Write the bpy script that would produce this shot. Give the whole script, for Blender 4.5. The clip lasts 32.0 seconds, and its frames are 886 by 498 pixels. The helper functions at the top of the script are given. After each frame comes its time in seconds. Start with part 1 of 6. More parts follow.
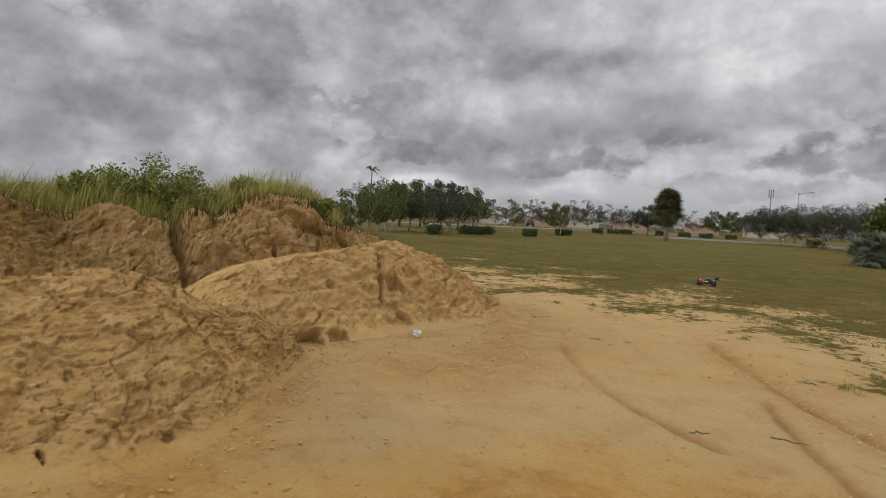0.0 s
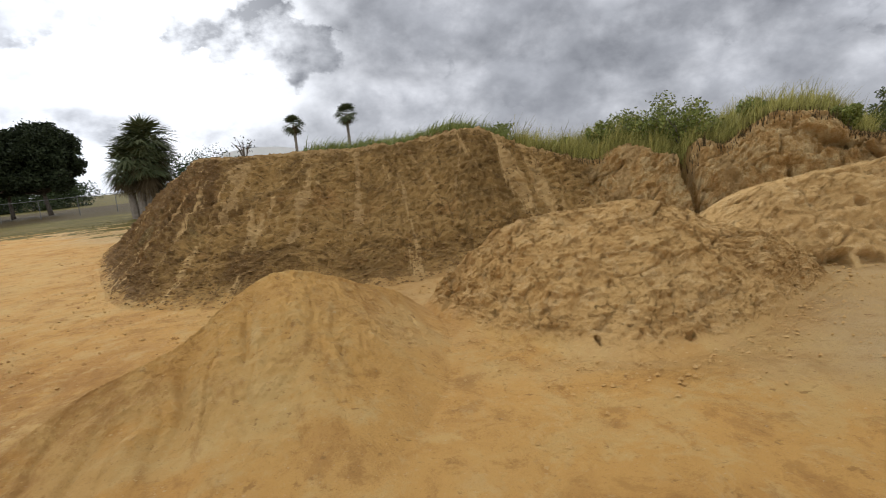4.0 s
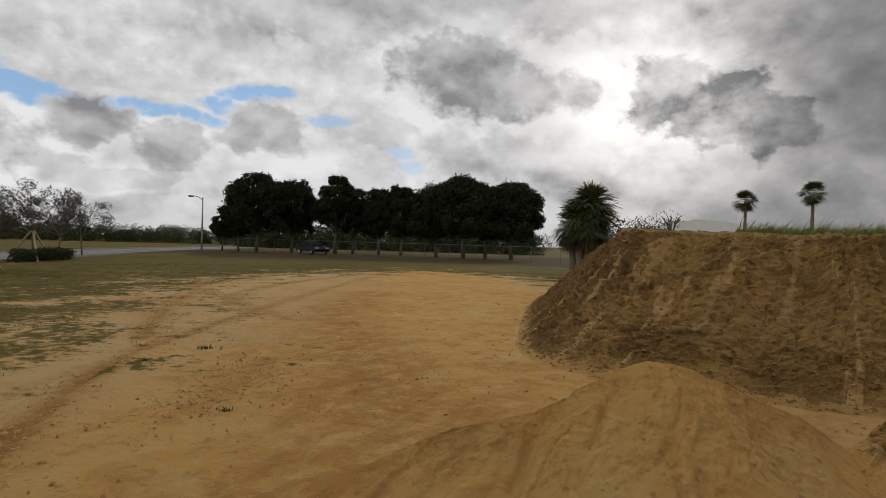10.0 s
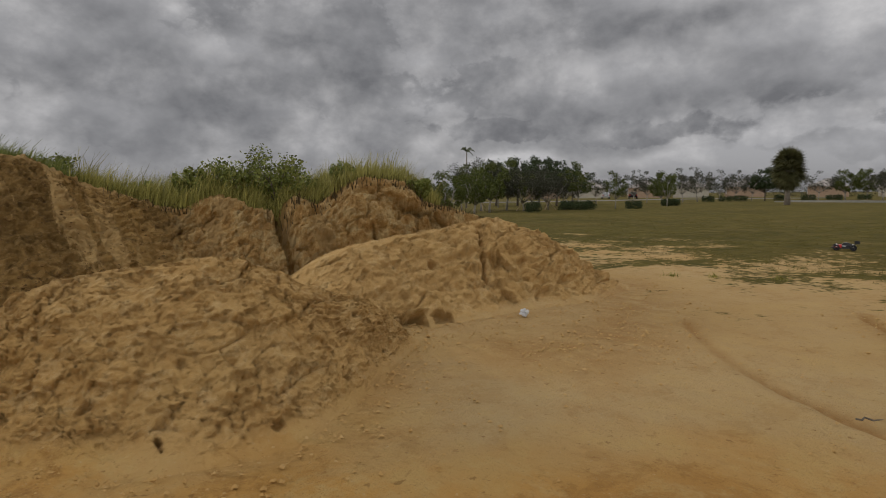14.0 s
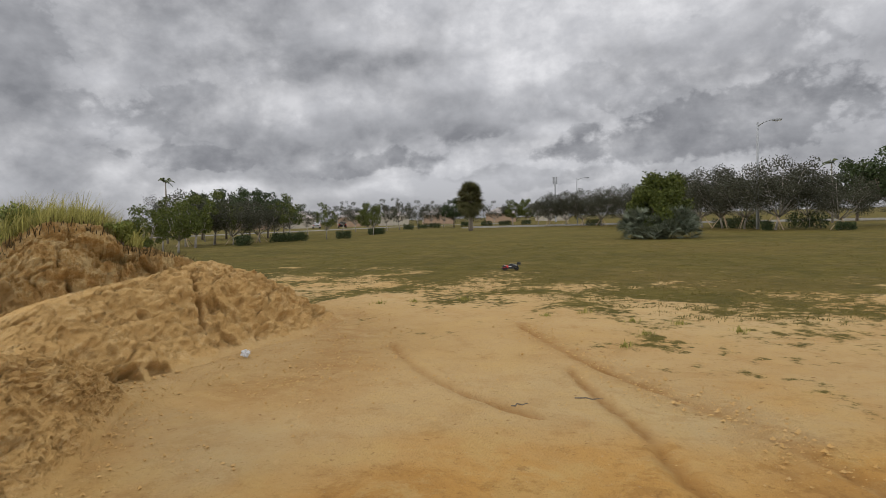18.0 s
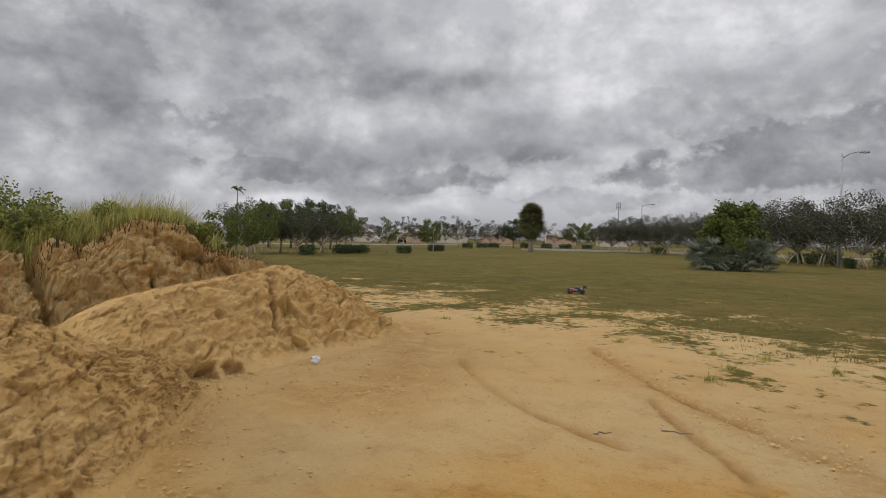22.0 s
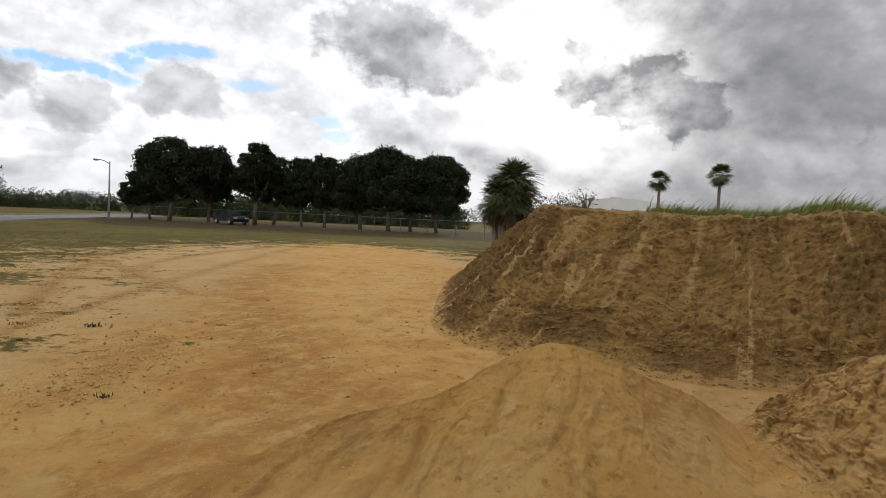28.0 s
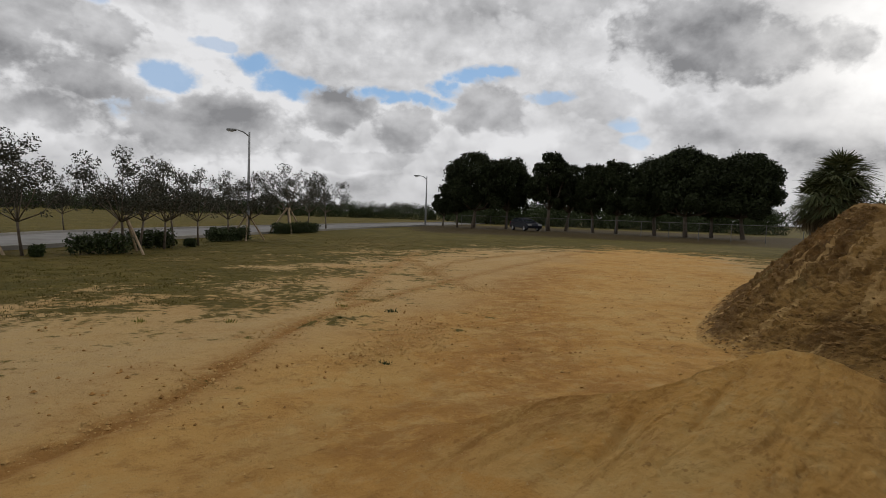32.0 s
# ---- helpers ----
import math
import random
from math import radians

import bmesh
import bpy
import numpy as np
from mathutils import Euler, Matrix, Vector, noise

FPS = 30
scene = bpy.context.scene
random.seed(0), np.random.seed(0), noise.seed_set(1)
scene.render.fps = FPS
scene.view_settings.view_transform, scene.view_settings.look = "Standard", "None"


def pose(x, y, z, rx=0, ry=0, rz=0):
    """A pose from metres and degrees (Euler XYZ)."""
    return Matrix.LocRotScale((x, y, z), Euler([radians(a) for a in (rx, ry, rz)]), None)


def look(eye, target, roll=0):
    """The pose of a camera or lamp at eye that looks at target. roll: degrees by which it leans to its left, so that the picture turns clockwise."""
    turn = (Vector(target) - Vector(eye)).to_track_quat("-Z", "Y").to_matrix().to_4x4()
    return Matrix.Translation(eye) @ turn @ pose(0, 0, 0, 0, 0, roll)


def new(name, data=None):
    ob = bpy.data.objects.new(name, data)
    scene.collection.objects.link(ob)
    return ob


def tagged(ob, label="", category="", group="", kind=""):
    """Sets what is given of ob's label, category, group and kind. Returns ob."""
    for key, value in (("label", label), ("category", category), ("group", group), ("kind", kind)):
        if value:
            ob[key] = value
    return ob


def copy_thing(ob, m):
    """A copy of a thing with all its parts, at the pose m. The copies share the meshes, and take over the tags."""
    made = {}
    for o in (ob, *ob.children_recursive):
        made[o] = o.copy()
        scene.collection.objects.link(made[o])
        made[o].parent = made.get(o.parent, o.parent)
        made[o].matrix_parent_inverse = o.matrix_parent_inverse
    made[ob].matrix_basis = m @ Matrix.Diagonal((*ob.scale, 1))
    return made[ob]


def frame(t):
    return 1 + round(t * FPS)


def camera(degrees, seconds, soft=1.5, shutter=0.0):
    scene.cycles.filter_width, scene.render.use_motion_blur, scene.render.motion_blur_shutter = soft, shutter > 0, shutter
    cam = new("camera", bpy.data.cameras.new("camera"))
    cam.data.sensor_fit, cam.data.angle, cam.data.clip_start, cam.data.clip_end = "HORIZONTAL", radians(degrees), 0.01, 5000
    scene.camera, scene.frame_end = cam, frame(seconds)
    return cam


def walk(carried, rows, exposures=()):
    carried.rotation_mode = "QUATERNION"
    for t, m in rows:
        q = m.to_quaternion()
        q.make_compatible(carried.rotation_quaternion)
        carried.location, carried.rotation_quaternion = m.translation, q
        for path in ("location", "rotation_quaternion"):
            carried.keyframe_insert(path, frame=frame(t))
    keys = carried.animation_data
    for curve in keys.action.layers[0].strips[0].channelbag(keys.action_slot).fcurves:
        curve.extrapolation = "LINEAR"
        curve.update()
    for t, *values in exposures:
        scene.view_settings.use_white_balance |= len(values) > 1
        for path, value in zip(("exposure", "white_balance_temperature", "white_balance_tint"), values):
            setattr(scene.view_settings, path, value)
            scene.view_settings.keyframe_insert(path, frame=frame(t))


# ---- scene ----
import itertools

cam = camera(73.0, 32.0, soft=0.55, shutter=0.03)
PATH = [
    (0, (0.187, -0.047, 1.469), (1.885, 1.005, 1.358), 3.1),
    (0.5, (0.071, 0.042, 1.496), (1.896, 0.857, 1.434), 4.4),
    (1, (0.004, 0.192, 1.487), (1.910, 0.794, 1.424), 3.6),
    (1.5, (-0.047, 0.152, 1.497), (1.865, 0.732, 1.411), 3.3),
    (2, (-0.086, -0.049, 1.503), (1.786, 0.642, 1.367), 0.9),
    (2.5, (-0.172, -0.171, 1.505), (1.696, 0.532, 1.370), 1.3),
    (3, (-0.366, -0.301, 1.479), (1.445, 0.534, 1.323), 3.9),
    (3.5, (-0.101, -0.184, 1.363), (1.467, 1.031, 1.108), 2.7),
    (3.8, (-0.112, -0.074, 1.336), (0.928, 1.600, 0.996), 2.1),
    (4, (-0.105, -0.496, 1.463), (0.287, 1.443, 1.169), -5.9),
    (4.2, (-0.185, -0.666, 1.485), (-0.119, 1.322, 1.272), -4.5),
    (4.5, (-0.180, -0.928, 1.547), (-0.526, 1.041, 1.528), -4.1),
    (6.5, (-0.692, -0.057, 1.460), (-1.534, 1.756, 1.384), 2.8),
    (7, (-0.617, 0.085, 1.458), (-1.477, 1.890, 1.414), 1.9),
    (7.5, (-0.625, 0.300, 1.456), (-1.510, 2.093, 1.443), 4.2),
    (8, (-0.766, 0.478, 1.472), (-1.684, 2.255, 1.451), 4.3),
    (8.5, (-0.572, 0.493, 1.484), (-1.546, 2.240, 1.490), 1.6),
    (9, (-0.346, 0.367, 1.493), (-1.351, 2.096, 1.455), -0.8),
    (9.5, (-0.104, 0.020, 1.503), (-1.094, 1.757, 1.465), 2.4),
    (10, (0.197, -0.218, 1.529), (-0.742, 1.547, 1.513), 1.7),
    (10.5, (0.514, -0.421, 1.573), (-0.385, 1.365, 1.509), 1.3),
    (11, (0.525, -0.483, 1.581), (-0.292, 1.341, 1.518), 2.3),
    (11.5, (0.326, -0.428, 1.569), (-0.342, 1.452, 1.430), 3.1),
    (12, (0.209, -0.052, 1.462), (-0.117, 1.908, 1.237), 2.7),
    (12.5, (0.277, 0.093, 1.475), (0.114, 2.076, 1.263), 1.1),
    (13, (0.262, -0.031, 1.487), (0.470, 1.949, 1.298), -0.8),
    (13.5, (0.431, 0.195, 1.388), (1.160, 2.049, 1.215), -1.4),
    (14, (0.418, 0.176, 1.400), (1.917, 1.487, 1.217), -0.4),
    (14.5, (0.200, 0.025, 1.523), (1.981, 0.908, 1.309), -0.6),
    (15, (0.434, 0.180, 1.520), (2.294, 0.867, 1.258), -1.3),
    (15.5, (0.506, 0.228, 1.521), (2.399, 0.813, 1.254), -1.9),
    (17.5, (-0.026, -0.076, 1.567), (1.912, 0.401, 1.432), -2.5),
    (18, (-0.066, -0.055, 1.557), (1.871, 0.433, 1.456), -1.6),
    (18.5, (-0.095, -0.034, 1.544), (1.839, 0.469, 1.477), -0.8),
    (19, (-0.133, -0.020, 1.528), (1.797, 0.503, 1.488), 0.1),
    (19.5, (-0.173, -0.011, 1.523), (1.750, 0.536, 1.491), 1.0),
    (20, (-0.194, -0.000, 1.523), (1.726, 0.559, 1.504), 1.4),
    (20.5, (-0.197, 0.011, 1.517), (1.724, 0.569, 1.513), 1.5),
    (21, (-0.181, 0.037, 1.508), (1.741, 0.589, 1.516), 1.4),
    (21.5, (-0.144, 0.072, 1.497), (1.774, 0.642, 1.492), 2.1),
    (22, (-0.001, 0.201, 1.502), (1.883, 0.871, 1.465), 1.3),
    (22.5, (-0.052, 0.370, 1.502), (1.855, 0.971, 1.527), 2.2),
    (23, (-0.098, 0.566, 1.487), (1.820, 1.130, 1.538), 0.7),
    (23.5, (-0.059, 0.649, 1.478), (1.847, 1.256, 1.490), 1.0),
    (24, (0.085, 0.647, 1.460), (1.921, 1.441, 1.453), 0.1),
    (24.5, (0.118, 0.566, 1.464), (1.904, 1.462, 1.404), -1.2),
    (26.5, (0.161, 0.642, 1.435), (0.207, 2.627, 1.192), -3.1),
    (27, (0.252, 0.415, 1.478), (-0.168, 2.367, 1.353), -1.1),
    (27.5, (0.273, 0.229, 1.521), (-0.324, 2.134, 1.409), 0.6),
    (28, (0.263, 0.060, 1.564), (-0.449, 1.926, 1.467), 2.8),
    (28.5, (0.110, 0.261, 1.532), (-0.800, 2.041, 1.470), 6.6),
    (29, (0.030, 0.477, 1.530), (-1.093, 2.128, 1.425), 6.6),
    (29.5, (0.100, 0.612, 1.545), (-1.204, 2.124, 1.420), 4.9),
    (30, (0.077, 0.671, 1.563), (-1.316, 2.102, 1.461), 6.1),
    (30.5, (0.236, 0.647, 1.559), (-1.235, 2.002, 1.528), 4.4),
    (31, (0.456, 0.550, 1.555), (-1.085, 1.825, 1.515), 0.1),
    (31.5, (0.669, 0.228, 1.521), (-0.862, 1.511, 1.419), 1.7),
    (32, (0.930, 0.004, 1.538), (-0.569, 1.323, 1.422), 2.0),
]
EXPOSURE = [(0.0, 0.0, 6350, 10), (2.6, -0.04, 6300, 10), (3.5, 0.17, 6050, 10), (4.2, 0.20, 6050, 10), (6.5, -0.79, 6500, 10), (12.0, -0.76, 6600, 10), (13.3, -0.74, 6600, 10), (14.5, -0.25, 6350, 10), (18.0, 0.08, 6300, 10), (24.5, 0.06, 6300, 10), (26.5, 0.13, 6350, 10),
            (28.5, -0.38, 6450, 10), (30.0, -0.70, 6500, 10), (32.0, -0.82, 6500, 10)]
walk(cam, [(t, look(eye, target, roll)) for t, eye, target, roll in PATH], EXPOSURE)

# ---- world and sun ----
SUN_AZ, SUN_EL = 9.0, 19.0


def polar(az, d, z=0.0):
    """A place by its bearing (degrees to the left of +y) and distance."""
    a = radians(az)
    return Vector((-math.sin(a) * d, math.cos(a) * d, z))


world = bpy.data.worlds.new("world")
scene.world = world
world.use_nodes = True


class Nodes:
    """Short hand for building node trees."""

    def __init__(self, tree):
        self.tree = tree

    def add(self, kind):
        return self.tree.nodes.new(kind)

    def attribute(self, name):
        n = self.add("ShaderNodeAttribute")
        n.attribute_name = name
        return n.outputs["Fac"]

    def uv(self, name):
        n = self.add("ShaderNodeUVMap")
        n.uv_map = name
        return n.outputs[0]

    def link(self, a, b):
        self.tree.links.new(a, b)

    def put(self, socket, value):
        if isinstance(value, bpy.types.NodeSocket):
            self.link(value, socket)
        elif value is not None:
            socket.default_value = value

    def math(self, op, a, b=None, clamp=False):
        n = self.add("ShaderNodeMath")
        n.operation, n.use_clamp = op, clamp
        self.put(n.inputs[0], a)
        self.put(n.inputs[1], b)
        return n.outputs[0]

    def vmath(self, op, a, b=None):
        n = self.add("ShaderNodeVectorMath")
        n.operation = op
        self.put(n.inputs[0], a)
        self.put(n.inputs[1], b)
        return n.outputs["Value" if op == "DOT_PRODUCT" else "Vector"]

    def noise(self, vector, scale, detail=4.0, rough=0.55, distortion=0.0, w=None):
        n = self.add("ShaderNodeTexNoise")
        if w is not None:
            n.noise_dimensions = "4D"
            n.inputs["W"].default_value = w
        self.put(n.inputs["Vector"], vector)
        n.inputs["Scale"].default_value = scale
        n.inputs["Detail"].default_value = detail
        n.inputs["Roughness"].default_value = rough
        n.inputs["Distortion"].default_value = distortion
        return n.outputs["Fac"]

    def ramp(self, fac, stops, mode="LINEAR"):
        n = self.add("ShaderNodeValToRGB")
        n.color_ramp.interpolation = mode
        while len(n.color_ramp.elements) < len(stops):
            n.color_ramp.elements.new(0.5)
        for e, (p, c) in zip(n.color_ramp.elements, stops):
            e.position = p
            e.color = (*c, 1) if isinstance(c, tuple) else (c, c, c, 1)
        self.put(n.inputs[0], fac)
        return n.outputs[0]

    def step(self, x, lo, hi):
        n = self.add("ShaderNodeMapRange")
        n.interpolation_type = "SMOOTHSTEP"
        self.put(n.inputs[0], x)
        n.inputs[1].default_value, n.inputs[2].default_value = lo, hi
        return n.outputs[0]

    def mix(self, fac, a, b, blend="MIX"):
        n = self.add("ShaderNodeMix")
        n.data_type, n.blend_type = "RGBA", blend
        self.put(n.inputs[0], fac)
        for s, v in ((n.inputs[6], a), (n.inputs[7], b)):
            self.put(s, (*v, 1) if isinstance(v, tuple) else v)
        return n.outputs[2]

    def mapping(self, vector, scale=(1, 1, 1), turn=(0, 0, 0)):
        n = self.add("ShaderNodeMapping")
        self.put(n.inputs[0], vector)
        n.inputs["Scale"].default_value = scale
        n.inputs["Rotation"].default_value = turn
        return n.outputs[0]


# bearing, height, half width and half height in degrees, weight
GREY_CLOUDS = [(26.5, 16.0, 6.5, 3.6, 1.0), (21.0, 14.8, 4.4, 2.6, 1.0), (16.2, 14.2, 2.6, 1.9, 0.95), (7.2, 14.2, 4.6, 3.2, 1.0), (3.0, 12.2, 5.0, 3.2, 1.0), (-1.4, 10.4, 4.4, 2.4, 1.0),
               (44.6, 9.7, 4.2, 2.3, 0.80), (52.4, 7.6, 2.8, 1.8, 0.74), (60.2, 9.2, 4.0, 1.6, 0.86), (70.5, 7.0, 7.6, 2.9, 0.84), (63.5, 6.0, 4.0, 1.0, 0.62), (84.6, 14.6, 5.6, 4.4, 1.0), (79.0, 13.4, 3.4, 2.2, 0.92),
               (79.2, 9.7, 4.6, 1.3, 0.90), (82.5, 7.2, 3.6, 1.4, 0.72), (57.0, 4.9, 6.0, 0.8, 0.55), (76.0, 4.4, 6.0, 0.9, 0.5), (34.0, 10.2, 3.2, 1.2, 0.42),
               (40.0, 22.5, 40.0, 4.6, 0.62), (-22.0, 17.0, 17.0, 6.5, 0.36), (-41.5, 9.2, 6.5, 2.2, 0.86), (-53.0, 10.0, 4.4, 2.6, 0.90), (-53.0, 6.2, 6.5, 1.3, 0.92), (-66.0, 5.6, 9.0, 1.4, 0.90), (-36.0, 15.0, 10.0, 4.0, 0.84),
               (-60.0, 14.5, 7.0, 3.0, 0.66), (-75.0, 9.4, 9.0, 2.0, 0.64), (-92.0, 11.8, 6.0, 2.0, 0.60), (-98.0, 6.6, 12.0, 2.0, 0.98), (-104.5, 8.0, 7.0, 3.2, 1.0), (-101.0, 12.6, 8.0, 3.6, 0.66), (-20.0, 7.6, 9.0, 3.0, 0.72), (-86.5, 3.6, 9.0, 0.9, 0.6)]
WHITE_CLOUDS = [(-84.2, 18.6, 4.2, 3.4, 1.4), (-79.5, 17.0, 3.4, 2.0, 0.9), (-87.1, 8.4, 2.2, 0.7, 0.8), (-68.0, 11.6, 6.0, 1.4, 0.45), (-56.2, 3.0, 5.0, 0.8, 1.0), (-46.5, 12.2, 2.2, 0.8, 0.6),
                (-72.0, 2.6, 12.0, 0.8, 0.6), (-29.5, 12.6, 3.0, 1.0, 0.55), (-48.0, 8.0, 2.4, 0.7, 0.5), (-76.0, 13.4, 5.0, 1.2, 0.5), (-90.5, 17.5, 5.0, 2.4, 0.8), (-97.5, 18.5, 7.0, 3.4, 0.7), (-72.0, 19.0, 8.0, 3.0, 0.6), (-84.0, 23.0, 16.0, 4.0, 0.5), (-84.0, 13.5, 5.0, 1.6, 0.5)]
BLUE_GAPS = [(66.6, 12.4, 2.6, 0.9, 1.0), (64.2, 11.2, 2.8, 0.9, 1.0), (61.9, 10.5, 2.2, 0.7, 1.0), (55.0, 10.5, 3.4, 0.75, 1.0), (50.8, 10.4, 2.6, 0.8, 1.0), (48.8, 11.9, 2.0, 0.8, 1.0), (46.0, 12.8, 2.6, 0.8, 1.0), (43.2, 13.4, 2.0, 0.6, 1.0),
             (39.0, 11.1, 2.0, 0.45, 0.7), (32.2, 8.9, 1.7, 0.6, 0.75), (30.6, 7.2, 1.5, 0.7, 0.65), (73.6, 10.8, 2.0, 0.9, 0.8), (76.6, 8.2, 2.0, 1.2, 0.7), (78.4, 15.9, 1.2, 0.8, 0.55), (70.0, 13.6, 1.6, 0.5, 0.5)]


def build_sky():
    k = Nodes(world.node_tree)
    world.node_tree.nodes.clear()
    sky = k.add("ShaderNodeTexSky")
    sky.sky_type, sky.sun_disc = "NISHITA", False
    sky.sun_elevation, sky.sun_rotation = radians(SUN_EL), radians(-SUN_AZ)
    sky.air_density, sky.dust_density = 1.0, 0.5
    way = k.add("ShaderNodeTexCoord").outputs["Generated"]
    sep = k.add("ShaderNodeSeparateXYZ")
    k.link(way, sep.inputs[0])
    up = k.math("MAXIMUM", sep.outputs[2], 0.0)
    # clouds seen from below lie flatter than they are wide
    at = k.mapping(way, (1.0, 1.0, 1.30))
    low_at = k.mapping(way, (1.0, 1.0, 1.75))

    def bent(socket, scale, by, w):
        return k.math("ADD", socket, k.math("MULTIPLY", k.math("SUBTRACT", k.noise(at, scale, 6.0, 0.55, 0.0, w=w), 0.5), by))

    bearing = k.math("MULTIPLY", k.math("ARCTAN2", k.math("MULTIPLY", sep.outputs[0], -1.0), sep.outputs[1]), 180 / math.pi)
    height = k.math("MULTIPLY", k.math("ARCSINE", sep.outputs[2]), 180 / math.pi)
    bearing, height = bent(bearing, 7.0, 9.0, 0.4), bent(height, 7.0, 4.2, 8.4)
    s = polar(SUN_AZ, 1.0)
    e = radians(14.0)
    sun_way = (s.x * math.cos(e), s.y * math.cos(e), math.sin(e))
    near_sun = k.vmath("DOT_PRODUCT", way, sun_way)
    glow = k.step(near_sun, 0.955, 1.0)
    core = k.step(near_sun, 0.984, 1.0)
    west = k.step(k.vmath("DOT_PRODUCT", way, tuple(polar(70.0, 1.0))), 0.22, 0.76)
    big = k.noise(low_at, 2.4, 5.0, 0.5, 0.4, w=1.3)
    puff = k.noise(at, 8.0, 9.0, 0.52, 0.15, w=4.6)
    above = k.noise(k.vmath("ADD", at, (0.0, 0.0, 0.030)), 8.0, 9.0, 0.52, 0.15, w=4.6)
    wisp = k.noise(low_at, 4.2, 9.0, 0.5, 0.5, w=2.2)
    wisp_above = k.noise(k.vmath("ADD", low_at, (0.0, 0.0, 0.05)), 4.2, 9.0, 0.5, 0.5, w=2.2)
    frill = k.noise(at, 24.0, 7.0, 0.60, 0.1, w=7.7)
    # rounded heads with creases between them
    heads = k.math("MULTIPLY", k.math("ABSOLUTE", k.math("SUBTRACT", k.noise(at, 11.0, 4.0, 0.5, 0.0, w=5.1), 0.5)), 4.0)
    small = k.math("MULTIPLY", k.math("ABSOLUTE", k.math("SUBTRACT", k.noise(at, 30.0, 4.0, 0.55, 0.0, w=6.1), 0.5)), 4.0)
    billow = k.math("ADD", k.math("MULTIPLY", heads, 0.65), k.math("MULTIPLY", small, 0.35))
    lit = k.math("ADD", k.math("MULTIPLY", k.math("SUBTRACT", puff, above), 1.0), k.math("MULTIPLY", k.math("SUBTRACT", wisp, wisp_above), 0.8))
    ragged = k.math("ADD", k.math("MULTIPLY", k.math("SUBTRACT", puff, 0.5), 1.3), k.math("ADD", k.math("MULTIPLY", k.math("SUBTRACT", frill, 0.5), 0.5), k.math("MULTIPLY", k.math("SUBTRACT", 0.42, billow), 1.1)))

    def field(rows, soft, rough=1.0):
        """How deep inside the nearest of the given clouds the sky is looked at."""
        best = None
        edge = k.math("MULTIPLY", ragged, rough)
        for az, el, wide, tall, weight in rows:
            u = k.math("DIVIDE", k.math("SUBTRACT", bearing, az), wide)
            v = k.math("DIVIDE", k.math("SUBTRACT", height, el), tall)
            r = k.math("POWER", k.math("ADD", k.math("MULTIPLY", u, u), k.math("MULTIPLY", v, v)), 0.5)
            here = k.math("MULTIPLY", k.step(k.math("ADD", k.math("SUBTRACT", 1.0, r), edge), *soft), weight)
            best = here if best is None else k.math("MAXIMUM", best, here)
        return best

    grey = field(GREY_CLOUDS, (-0.22, 0.46))
    rim = field([row for row in GREY_CLOUDS if row[0] > -3 and row[2] < 20], (-0.55, 0.0))
    white = field(WHITE_CLOUDS, (-0.6, 0.9))
    blue = field(BLUE_GAPS, (-0.45, 0.25), -0.9)
    heaped = k.math("ADD", k.math("MULTIPLY", puff, 0.62), k.math("ADD", k.math("MULTIPLY", frill, 0.22), k.math("MULTIPLY", k.math("SUBTRACT", 1.0, billow), 0.13)))
    mild = k.math("ADD", k.math("MULTIPLY", k.step(heaped, 0.44, 0.58), 0.38), k.math("MULTIPLY", k.step(big, 0.38, 0.62), 0.16))
    streak = k.math("ADD", k.math("ADD", k.math("MULTIPLY", k.step(wisp, 0.36, 0.66), 0.42), 0.06), k.math("MULTIPLY", k.step(big, 0.36, 0.64), 0.30))
    streak = k.math("ADD", streak, k.math("MULTIPLY", k.math("SUBTRACT", heaped, 0.5), 0.9))
    veil = k.add("ShaderNodeMix")
    k.link(west, veil.inputs[0])
    k.link(streak, veil.inputs[2])
    k.link(k.math("MULTIPLY", mild, k.math("SUBTRACT", 1.0, k.math("MULTIPLY", rim, 0.6))), veil.inputs[3])
    inside = k.math("MULTIPLY", grey, k.math("ADD", 0.56, k.math("MULTIPLY", k.step(heaped, 0.40, 0.62), 0.34)))
    shade = k.math("MAXIMUM", veil.outputs[0], inside)
    shade = k.math("SUBTRACT", shade, k.math("MULTIPLY", white, 0.62))
    # edges and tops that face the light are bright
    shade = k.math("SUBTRACT", shade, k.math("MULTIPLY", lit, 2.1), True)
    east_white = k.mix(k.step(heaped, 0.36, 0.60), (0.78, 0.765, 0.765), (0.50, 0.497, 0.510))
    bright = k.mix(west, east_white, (1.36, 1.36, 1.38))
    dark = k.mix(west, (0.215, 0.217, 0.230), (0.42, 0.422, 0.438))
    cloud = k.mix(shade, bright, dark)
    cloud = k.mix(k.math("MULTIPLY", glow, k.math("SUBTRACT", 0.7, k.math("MULTIPLY", shade, 0.7), True)), cloud, (1.55, 1.52, 1.48))
    cloud = k.mix(k.math("MULTIPLY", core, k.math("SUBTRACT", 1.0, k.math("MULTIPLY", shade, 0.9), True)), cloud, (1.95, 1.92, 1.88))
    # an overcast sky is lighter overhead than near the horizon
    cloud = k.mix(k.step(up, 0.45, 0.90), cloud, (1.36, 1.33, 1.30))
    behind = k.step(k.vmath("DOT_PRODUCT", way, tuple(polar(165.0, 1.0))), 0.30, 0.90)
    cloud = k.mix(behind, cloud, (1.30, 1.27, 1.24))
    low = k.mix(west, (0.31, 0.306, 0.312), (0.95, 0.95, 0.96))
